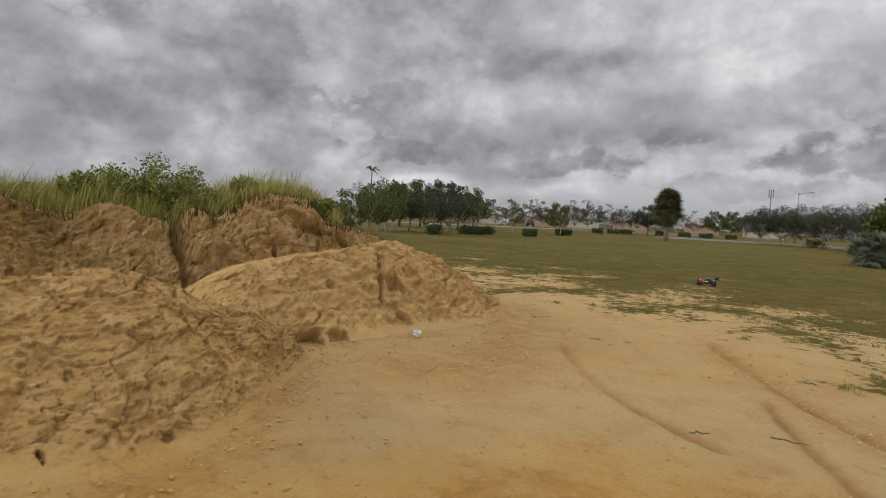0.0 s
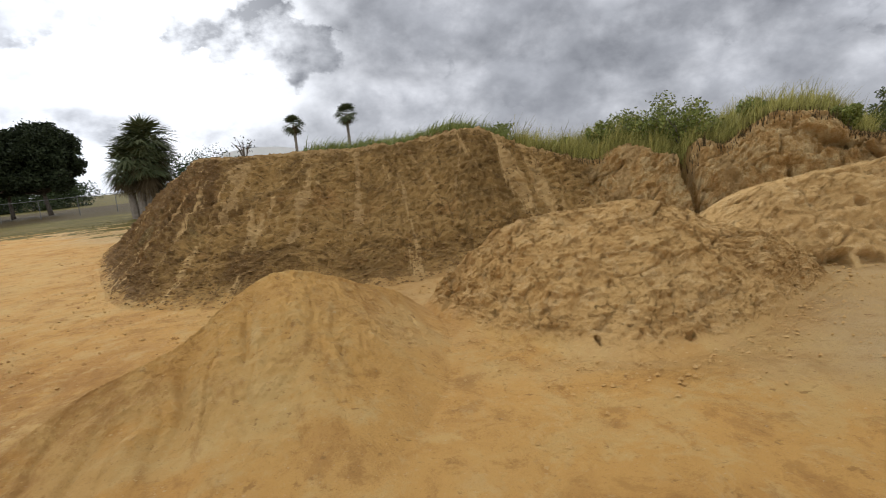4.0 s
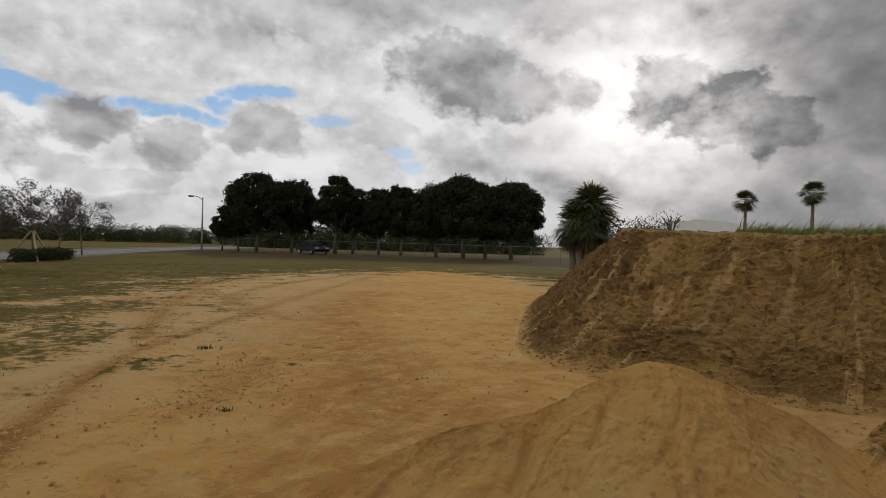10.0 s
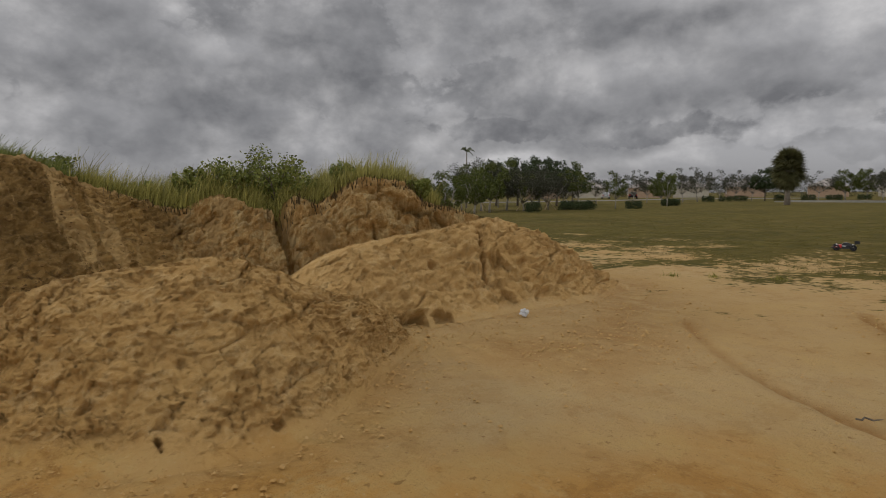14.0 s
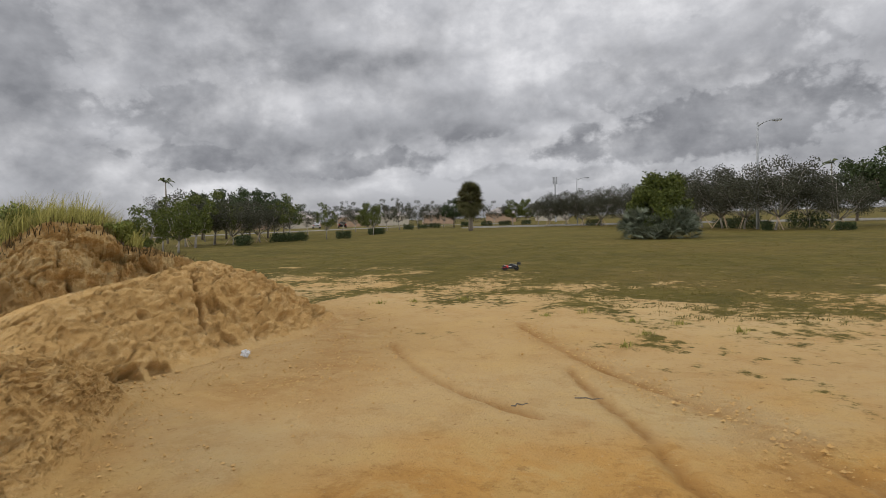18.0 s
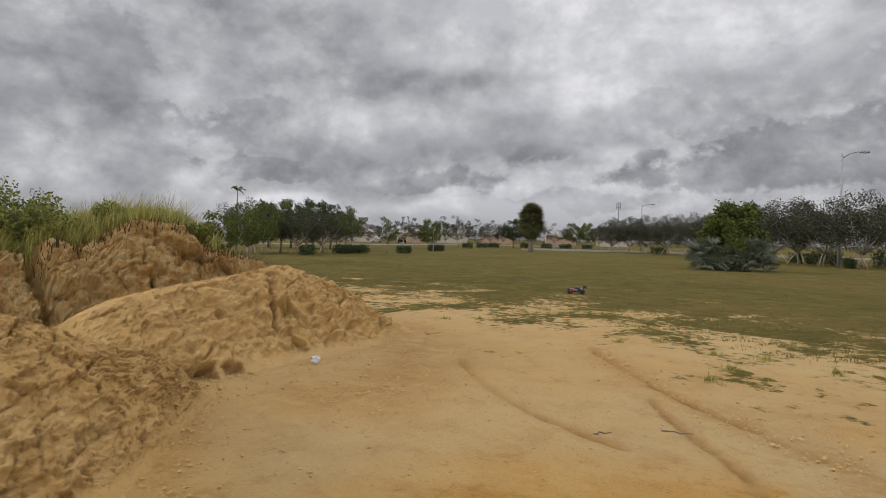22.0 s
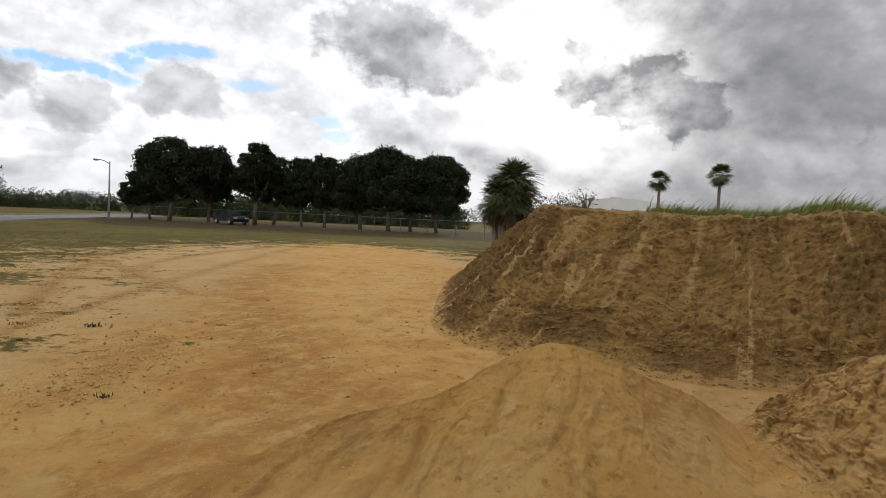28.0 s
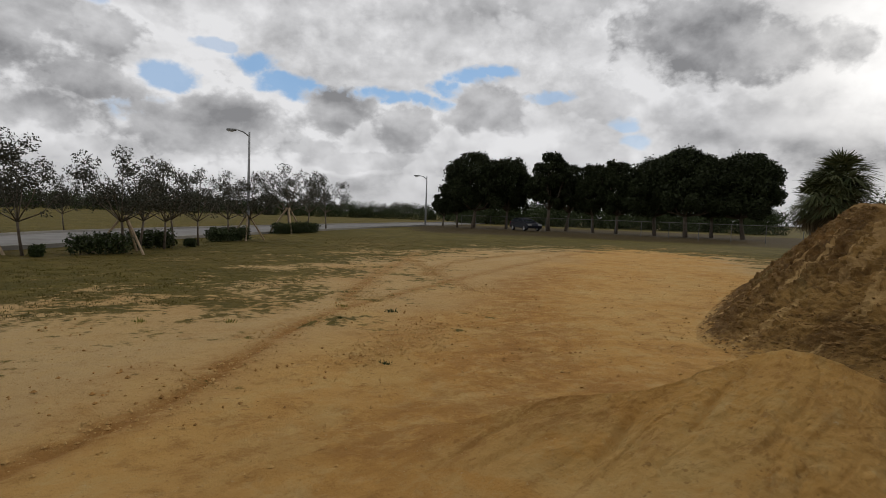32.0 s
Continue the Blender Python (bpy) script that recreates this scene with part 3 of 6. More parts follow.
WORN = [  # strips of sand churned up by wheels, with their half widths and strength
    ([(-16.8, 25.5), (-11.6, 13.9), (-9.3, 9.2), (-7.9, 6.4), (-7.2, 5.0), (-6.0, 3.5), (-5.0, 2.5), (-4.2, 1.7), (-3.4, 0.7), (-2.6, -0.8)], 0.16, 1.0),
    ([(-17.4, 14.8), (-11.4, 8.7), (-8.0, 5.6)], 0.20, 0.9),
    ([(-14.5, 12.4), (-13.7, 11.8), (-10.7, 10.1), (-9.5, 9.4), (-7.6, 8.6)], 0.18, 0.8),
    ([(-10.6, 9.6), (-13.1, 12.6), (-15.0, 17.0), (-16.5, 22.6)], 0.2, 0.8),
    ([(-4.2, 3.3), (-4.6, 4.0), (-4.9, 4.8), (-5.4, 5.6)], 0.25, 0.6),
    ([(-2.2, 2.2), (-2.4, 3.9), (-3.4, 5.1), (-4.9, 6.9), (-7.4, 9.6), (-10.5, 15.0)], 0.75, 0.9),
    ([(8.6, 1.0), (7.6, 0.55), (6.3, -0.1), (5.6, -0.55), (4.95, -0.95), (4.4, -1.3), (3.6, -1.65)], 0.22, 0.45),
    ([(9.0, 4.2), (7.0, 3.0), (5.6, 2.8), (4.9, 3.2)], 0.55, 0.55),
]


def spline(points, n):
    """A smooth run of n points through the given ones (Catmull-Rom)."""
    p = np.asarray(points, float)
    q = np.vstack([2 * p[0] - p[1], p, 2 * p[-1] - p[-2]])
    t = np.linspace(0, len(p) - 1 - 1e-6, n)
    i = t.astype(int)
    f = (t - i)[:, None]
    a, b, c, d = q[i], q[i + 1], q[i + 2], q[i + 3]
    return 0.5 * (2 * b + (c - a) * f + (2 * a - 5 * b + 4 * c - d) * f**2 + (3 * b - a - 3 * c + d) * f**3)


def edge_distance(x, y, ring):
    """Signed distance to a closed outline, positive inside."""
    ring = np.asarray(ring, float)
    best = np.full(x.shape, 1e9)
    inside = np.zeros(x.shape, bool)
    for (ax, ay), (bx, by) in zip(ring, np.roll(ring, -1, 0)):
        dx, dy = bx - ax, by - ay
        t = np.clip(((x - ax) * dx + (y - ay) * dy) / (dx * dx + dy * dy), 0, 1)
        best = np.minimum(best, np.hypot(x - ax - t * dx, y - ay - t * dy))
        inside ^= ((ay > y) != (by > y)) & (x < (bx - ax) * (y - ay) / (by - ay + 1e-12) + ax)
    return np.where(inside, best, -best)


def track_distance(x, y, line):
    best = np.full(x.shape, 1e9)
    pts = spline(line, 40)
    for (ax, ay), (bx, by) in zip(pts, pts[1:]):
        dx, dy = bx - ax, by - ay
        t = np.clip(((x - ax) * dx + (y - ay) * dy) / (dx * dx + dy * dy), 0, 1)
        best = np.minimum(best, np.hypot(x - ax - t * dx, y - ay - t * dy))
    return best


def soft_noise(x, y, cell, seed, octaves=3):
    """Smooth value noise on the plane, about -1 to 1."""
    rng = np.random.default_rng(seed)
    out, amp = 0, 1.0
    for o in range(octaves):
        g = rng.uniform(-1, 1, (256, 256))
        u, v = x / cell + 37.3 * o, y / cell + 11.7 * o
        i, j = np.floor(u).astype(int), np.floor(v).astype(int)
        f, h = u - i, v - j
        f, h = f * f * (3 - 2 * f), h * h * (3 - 2 * h)
        i0, i1, j0, j1 = i % 256, (i + 1) % 256, j % 256, (j + 1) % 256
        out = out + amp * ((g[i0, j0] * (1 - f) + g[i1, j0] * f) * (1 - h) + (g[i0, j1] * (1 - f) + g[i1, j1] * f) * h)
        amp, cell = amp * 0.5, cell * 0.5
    return out / 1.75


def track_marks(x, y):
    """How far the sand is churned and rutted at the given places, 0 to 1."""
    worn, rut = np.zeros(x.shape), np.zeros(x.shape)
    for line, wide, weight in WORN:
        d = track_distance(x, y, line) + 0.6 * wide * soft_noise(x, y, 0.6, 18)
        worn = np.maximum(worn, weight * np.exp(-((d / wide) ** 2)))
    for line in RUTS:
        d = track_distance(x, y, line) + 0.03 * soft_noise(x, y, 0.3, 8)
        rut = np.maximum(rut, np.clip(0.75 + 0.6 * soft_noise(x, y, 1.2, 15, 2), 0.1, 1) * np.exp(-((d / 0.055) ** 2)))
    return worn, rut


def build_ground():
    n = 680
    u = np.linspace(-1, 1, n)
    c = 0.42 * np.sinh(u * 9.2) / 1.0
    c = np.sign(c) * np.minimum(np.abs(c) * 1.0 + np.abs(u) * 9.0, 2500)
    x, y = np.meshgrid(c, c + 3.5, indexing="ij")
    inside = edge_distance(x, y, SAND_EDGE)
    near = np.exp(-((np.hypot(x, y - 5) / 13) ** 2))
    z = (0.022 * soft_noise(x, y, 1.1, 4, 5) + 0.05 * soft_noise(x, y, 7.0, 5, 2) + 0.022 * np.abs(soft_noise(x, y, 0.35, 6, 3)) + 0.008 * soft_noise(x, y, 0.13, 16, 2)) * near - 0.025
    rut = np.zeros(x.shape)
    for line in RUTS:
        d = track_distance(x, y, line) + 0.03 * soft_noise(x, y, 0.3, 8)
        worn = np.clip(0.75 + 0.6 * soft_noise(x, y, 1.2, 15, 2), 0.1, 1)
        rut = np.maximum(rut, worn * np.exp(-((d / 0.055) ** 2)))
        z += worn * (-0.035 * np.exp(-((d / 0.055) ** 2)) + 0.018 * np.exp(-(((d - 0.12) / 0.05) ** 2)))
    worn, _ = track_marks(x, y)
    z += worn * 0.03 * (np.abs(soft_noise(x, y, 0.22, 19, 3)) - 0.25)
    # where the oaks' painted ground shade lies, by distance and bearing
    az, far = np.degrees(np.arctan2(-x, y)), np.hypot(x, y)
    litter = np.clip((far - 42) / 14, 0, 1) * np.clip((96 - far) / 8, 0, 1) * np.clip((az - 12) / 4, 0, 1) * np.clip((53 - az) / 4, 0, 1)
    verts = np.stack([x, y, z], -1).reshape(-1, 3)
    k = np.arange(n * n).reshape(n, n)
    quads = np.stack([k[:-1, :-1], k[1:, :-1], k[1:, 1:], k[:-1, 1:]], -1).reshape(-1, 4)
    me = fast_mesh("ground", verts, quads, GROUND)
    me.polygons.foreach_set("use_smooth", [True] * len(me.polygons))
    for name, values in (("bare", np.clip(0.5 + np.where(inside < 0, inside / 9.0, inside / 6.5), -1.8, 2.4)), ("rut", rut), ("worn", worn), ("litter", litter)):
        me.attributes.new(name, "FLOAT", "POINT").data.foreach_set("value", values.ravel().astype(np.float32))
    tagged(new("ground", me), "packed tan sand lot worn into olive mown grass", "ground", kind="structure")


build_ground()


# ---- heaps of earth ----
def cells(p, size, seed):
    """Broken blocks: distance to the nearest and second nearest of scattered centres, a random number for each block and the way from its centre."""
    p = p / size
    base = np.floor(p)
    f1, f2 = np.full(len(p), 9.0), np.full(len(p), 9.0)
    rand, off = np.zeros(len(p)), np.zeros(p.shape)
    for step in itertools.product((-1, 0, 1), repeat=3):
        c = base + step
        h = np.sin(c @ np.array([127.1, 311.7, 74.7]) + seed) * 43758.5453
        h -= np.floor(h)
        j = np.stack([h, (h * 57.31) % 1, (h * 913.7) % 1], -1)
        o = p - c - 0.1 - 0.8 * j
        d = np.sqrt((o * o).sum(1))
        closer = d < f1
        f2 = np.where(closer, f1, np.minimum(f2, d))
        f1 = np.where(closer, d, f1)
        rand = np.where(closer, (h * 331.3) % 1, rand)
        off = np.where(closer[:, None], o, off)
    return f1, f2, rand, off


def loft(name, label, stations, mat, nu, nv, dome, rough, seed, back=4.0, plateau=0.0, gullies=0.0, toe=0.1, ledge=0.0, grain=0.16, dust=0.12, plates=0.0, pale=(), pits=(), blocks=(), rock=None, fall=1.5):
    """A heap of earth from stations along it: the foot in front (x, y) and the crest (x, y, z); behind the crest it falls to the ground again."""
    st = spline(stations, nu)
    s = np.linspace(0, 1, nv)
    foot, crest = st[:, None, :2], st[:, None, 2:4]
    top = st[:, None, 4]
    length = np.r_[0, np.cumsum(np.hypot(*np.diff(st[:, 2:4], axis=0).T))][:, None]
    away = crest - foot
    away = away / (np.linalg.norm(away, axis=-1, keepdims=True) + 1e-6)
    f = s[None, :, None]
    front = foot * (1 - f) + crest * f
    front_z = (top + 0.06) * (1 - (1 - s[None]) ** dome) * s[None] / (s[None] + toe) * (1 + toe) - 0.06
    nb = max(10, nv // 2)
    r = np.linspace(0, 1, nb + 1)[1:]
    behind = crest + away * (back * r)[None, :, None]
    hold = np.clip((r - plateau) / max(1e-3, 1 - plateau), 0, 1)
    behind_z = (top + 0.15) * (1 - hold[None] ** fall) - 0.15
    xy = np.concatenate([front, behind], 1)
    z = np.concatenate([front_z, behind_z], 1)
    w = np.concatenate([s, 1 + r])[None] * np.ones((nu, 1))
    lift = np.clip(z / (0.3 if gullies > 0.05 else 0.14), 0, 1)
    x, y = xy[..., 0], xy[..., 1]
    run = np.linalg.norm(crest - foot, axis=-1)
    slope = np.concatenate([run * s[None], run + back * r[None]], 1)
    along = length + 0 * slope
    if gullies:
        bend = along + 0.3 * soft_noise(slope, along, 1.2, seed + 9) + 0.12 * soft_noise(slope, along, 0.35, seed + 10)
        for cell, deep, n in ((1.25, 1.0, 5), (0.5, 0.45, 6), (0.2, 0.22, 7)):
            cut = soft_noise(bend, slope * 0.15, cell, seed + n, 3)
            hollow = np.clip(1 - np.abs(cut) * 3.2, 0, 1) ** 1.5 * np.sin(np.clip(w, 0, 1) * math.pi) ** 0.4
            z = z - gullies * deep * hollow * lift
    out, spot = np.empty(z.size), np.empty((z.size, 3))
    patch, slab = np.empty(z.size), np.zeros(z.size)
    for i, p in enumerate(np.stack([x, y, z], -1).reshape(-1, 3).tolist()):
        p = Vector(p)
        q = p + noise.noise_vector(p * 2.3 + Vector((seed, 0, 0))) * 0.06 + noise.noise_vector(p * 7.0) * 0.02
        out[i] = 0.55 * noise.fractal(p * 1.0, 1.0, 2.0, 3) + 0.7 * grain * (0.25 - abs(noise.noise(q * 11.0))) + grain * noise.fractal(Vector((q.x * 7.0, q.y * 7.0, q.z * 11.0)), 0.55, 2.1, 5)
        spot[i] = q
        if plates:  # a crust that breaks in steps, with smooth treads, sharp risers and open cracks
            a = noise.fractal(Vector((q.x * 1.7 + seed, q.y * 1.7, q.z * 1.9)), 0.6, 2.2, 6) * 1.6
            b = noise.fractal(Vector((q.x * 5.0, q.y * 5.0 + seed, q.z * 6.5)), 0.5, 2.2, 4) * 1.1
            ta, tb = a - math.floor(a), b - math.floor(b)
            ta, tb = min(1.0, max(0.0, (ta - 0.80) / 0.14)), min(1.0, max(0.0, (tb - 0.78) / 0.16))
            c = abs(noise.fractal(Vector((q.x * 2.1, q.y * 2.1 + seed, q.z * 1.6)), 0.9, 2.0, 3))
            slab[i] = plates * (1.0 * (math.floor(a) + ta) + 0.45 * (math.floor(b) + tb) - 0.9 * max(0.0, 1 - c / 0.03) * min(1.0, max(0.0, 3.0 * noise.noise(p * 1.1 + Vector((3.0, seed, 0))))))
        patch[i] = noise.noise(p * 1.5 + Vector((0, seed, 0)))
    az = np.degrees(np.arctan2(-x, y))
    shove = lift * (rough * out + slab).reshape(z.shape)
    for size, proud, where in blocks:
        f1, f2, rand, off = cells(spot * (0.8, 0.8, 2.2), size, seed + size)
        tilt = off[:, 0] * (rand * 7.3 % 1 - 0.5) + off[:, 1] * (rand * 3.7 % 1 - 0.5) + off[:, 2] * (rand * 5.1 % 1 - 0.1)
        crack = np.clip(1 - (f2 - f1) / 0.06, 0, 1)
        push = proud * (0.7 * (rand - 0.5) + 2.2 * tilt - 0.6 * crack) * np.clip((0.30 if size < 0.65 else 0.7) + 1.3 * patch, 0.0, 1)
        shove = shove + lift * push.reshape(z.shape) * where(az, w)
    for ax, ay, bx, by, pr, deep in pits:
        dx, dy = bx - ax, by - ay
        t = np.clip(((x - ax) * dx + (y - ay) * dy) / (dx * dx + dy * dy + 1e-9), 0, 1)
        off = np.hypot(x - ax - t * dx, y - ay - t * dy) + 1.1 * pr * soft_noise(x + 0.4 * z, y - 0.3 * z, 0.06, seed + 20, 3)
        shove = shove - deep * np.clip(1.2 - off / (0.75 * pr), 0, 1) * (w < 1)
    shove = shove * np.where(w > 1, np.clip(1.6 + plateau - w, 0.15, 1), 1)
    light = np.zeros(z.shape)
    for ax, ay, bx, by, pr in pale:
        dx, dy = bx - ax, by - ay
        t = np.clip(((x - ax) * dx + (y - ay) * dy) / (dx * dx + dy * dy + 1e-9), 0, 1)
        off = np.hypot(x - ax - t * dx, y - ay - t * dy) + 1.0 * pr * soft_noise(x * 2.5, y * 0.8, 0.3, seed + 30, 4) + 0.4 * pr * np.clip(soft_noise(x, y + z, 0.16, seed + 31, 2), 0, 1)
        light = np.maximum(light, np.clip(1.3 - off / (0.62 * pr), 0, 1.0) * (w < 1.02))
    if rock:  # a pale dry crust along the crest
        light = np.maximum(light, np.clip(1 - np.abs(w - 1.0) / 0.05 + 0.6 * soft_noise(along, slope, 0.5, seed + 33, 3), 0, 0.8))
    x, y, z = x - away[..., 0] * shove, y - away[..., 1] * shove, z + 0.6 * shove
    n, m = z.shape
    k = np.arange(n * m).reshape(n, m)
    quads = np.stack([k[:-1, :-1], k[1:, :-1], k[1:, 1:], k[:-1, 1:]], -1).reshape(-1, 4)
    me = fast_mesh(name, np.stack([x, y, z], -1).reshape(-1, 3), quads, mat)
    me.polygons.foreach_set("use_smooth", [True] * len(me.polygons))
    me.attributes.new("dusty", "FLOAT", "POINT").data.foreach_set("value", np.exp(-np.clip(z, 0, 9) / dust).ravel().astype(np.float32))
    me.attributes.new("pale", "FLOAT", "POINT").data.foreach_set("value", light.ravel().astype(np.float32))
    worn, rut = track_marks(x, y)
    for key, values in (("worn", worn), ("rut", rut)):
        me.attributes.new(key, "FLOAT", "POINT").data.foreach_set("value", (values * (z < 0.9)).ravel().astype(np.float32))
    if rock:
        me.attributes.new("rock", "FLOAT", "POINT").data.foreach_set("value", rock(az, w).ravel().astype(np.float32))
    uv = me.uv_layers.new(name="slope")
    flat = np.stack([along, slope], -1).reshape(-1, 2)
    uv.data.foreach_set("uv", flat[quads.ravel()].ravel().astype(np.float32))
    ob = tagged(new(name, me), label, "dirt mound", kind="structure")
    return ob, (x, y, z, w)


MAIN = [(-6.6, 19.8, -5.2, 20.4, 0.0), (-5.3, 14.6, -4.1, 17.2, 1.3), (-3.7, 9.6, -2.75, 14.3, 1.93), (-2.75, 7.4, -1.75, 12.4, 1.95), (-1.6, 6.55, -0.6, 11.3, 1.86),
        (0.1, 6.35, 0.57, 10.8, 1.84), (1.3, 6.5, 1.64, 10.4, 1.86), (2.3, 6.7, 2.67, 9.95, 1.98), (3.2, 6.9, 3.5, 9.7, 1.62), (3.9, 6.6, 4.25, 9.2, 1.28), (4.1, 6.35, 4.55, 8.8, 1.20),
        (4.3, 6.2, 4.95, 8.4, 1.40), (4.5, 6.05, 5.15, 8.0, 1.20), (4.62, 5.95, 5.22, 7.7, 1.12), (4.7, 5.9, 5.25, 7.45, 0.50), (4.8, 5.75, 5.5, 7.45, 1.28), (4.95, 5.5, 5.85, 7.3, 1.22), (5.2, 5.3, 6.3, 7.0, 1.58), (5.6, 5.2, 7.0, 6.8, 1.57),
        (6.0, 5.15, 7.4, 6.7, 1.28), (6.4, 5.1, 7.9, 6.6, 1.12), (7.4, 5.0, 8.8, 6.6, 0.93), (9.2, 5.6, 9.6, 6.6, 0.0)]
TERRACE = [(3.65, 4.85, 3.7, 5.2, -0.08), (4.0, 4.65, 4.05, 5.4, 0.30), (4.5, 4.4, 4.6, 5.5, 0.70), (5.0, 4.3, 5.4, 5.3, 0.87), (5.7, 4.15, 6.4, 5.2, 0.96), (6.5, 4.1, 7.0, 5.0, 1.08), (7.2, 3.85, 7.5, 4.8, 0.92), (7.9, 3.75, 8.1, 4.5, 0.6), (9.3, 3.9, 9.2, 4.3, 0.0)]
NEAR = [(0.72, 5.3, 0.95, 5.75, 0.0), (0.95, 4.4, 1.42, 5.25, 0.56), (1.2, 3.7, 1.7, 4.95, 0.78), (1.5, 3.15, 2.1, 4.75, 0.88), (2.0, 2.85, 2.5, 4.4, 0.95), (2.5, 2.9, 2.85, 4.25, 0.89), (3.0, 3.12, 3.2, 4.1, 0.73), (3.5, 3.42, 3.6, 4.0, 0.57), (3.85, 3.65, 4.0, 3.98, 0.38), (4.5, 3.95, 4.55, 4.15, 0.0)]
RAMP = [(-2.8, 2.3, -2.7, 2.7, -0.07), (-2.2, 1.7, -2.0, 2.75, 0.12), (-1.7, 1.45, -1.65, 3.3, 0.27), (-1.2, 1.35, -1.15, 3.75, 0.40), (-0.8, 1.35, -0.85, 4.15, 0.57), (-0.45, 1.45, -0.6, 4.35, 0.69), (0.0, 1.6, -0.38, 4.35, 0.72),
        (0.35, 2.0, -0.12, 4.45, 0.64), (0.6, 2.7, 0.15, 4.6, 0.51), (0.85, 3.6, 0.5, 5.0, 0.3), (1.1, 4.8, 0.85, 5.6, -0.04)]
def anywhere(az, w):
    return np.ones(az.shape)


def rocky(az, w):
    return np.clip((-az - 25.5) / 3.0, 0, 1) * (w < 1.04)


def apron(az, w):
    return np.clip(1 - np.abs(w - 0.14) / 0.16, 0, 1)


def face(az, w):
    return np.clip(1 - np.abs(w - 0.75) / 0.35, 0, 1)


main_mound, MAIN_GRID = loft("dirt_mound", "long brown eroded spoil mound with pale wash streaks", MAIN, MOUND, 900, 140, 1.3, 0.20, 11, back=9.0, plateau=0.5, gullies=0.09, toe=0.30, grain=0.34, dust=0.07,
                             blocks=[(0.75, 0.26, rocky), (0.24, 0.05, rocky), (0.16, 0.05, apron), (0.09, 0.025, apron), (0.30, 0.03, face)], rock=rocky,
                             pale=[(-1.6, 9.3, -1.25, 11.0, 0.30), (-0.45, 8.2, -0.3, 9.4, 0.16), (0.5, 8.4, 0.7, 10.4, 0.12), (1.75, 8.5, 1.6, 9.9, 0.07), (2.0, 8.5, 2.45, 9.6, 0.06), (1.2, 8.6, 1.35, 9.2, 0.05), (4.3, 7.6, 4.9, 8.3, 0.30),
                                   (5.35, 6.3, 5.6, 7.1, 0.16), (7.0, 6.0, 7.5, 6.3, 0.25), (-2.6, 10.2, -2.2, 11.4, 0.15)],
                             pits=[(-0.43, 7.97, -0.4, 7.97, 0.05, 0.12), (0.9, 8.0, 0.9, 8.0, 0.05, 0.1), (5.9, 6.2, 5.95, 6.25, 0.06, 0.15), (6.15, 6.0, 6.15, 6.05, 0.05, 0.12)])
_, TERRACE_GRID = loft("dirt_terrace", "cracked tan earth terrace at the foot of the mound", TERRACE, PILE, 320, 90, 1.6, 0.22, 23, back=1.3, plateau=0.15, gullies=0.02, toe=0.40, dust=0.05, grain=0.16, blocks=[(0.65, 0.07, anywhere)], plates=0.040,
                       pits=[(4.55, 4.62, 4.95, 4.47, 0.13, 0.30), (5.2, 4.45, 5.35, 4.4, 0.06, 0.1), (6.54, 4.92, 6.24, 4.55, 0.045, 0.12), (6.45, 4.62, 6.6, 4.6, 0.07, 0.14), (5.7, 4.9, 5.72, 4.9, 0.05, 0.1), (6.9, 4.5, 6.95, 4.5, 0.04, 0.08)])
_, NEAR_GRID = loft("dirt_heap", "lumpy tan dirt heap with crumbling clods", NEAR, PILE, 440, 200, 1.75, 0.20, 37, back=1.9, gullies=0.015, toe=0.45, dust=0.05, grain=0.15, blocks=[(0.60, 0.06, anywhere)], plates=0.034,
                    pits=[(1.74, 3.32, 1.75, 3.40, 0.018, 0.08), (1.53, 3.86, 1.55, 3.87, 0.028, 0.07), (2.32, 3.12, 2.36, 3.13, 0.022, 0.06)])
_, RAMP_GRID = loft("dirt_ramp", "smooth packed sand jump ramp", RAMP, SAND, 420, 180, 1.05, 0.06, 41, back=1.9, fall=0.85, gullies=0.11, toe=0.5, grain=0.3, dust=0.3)


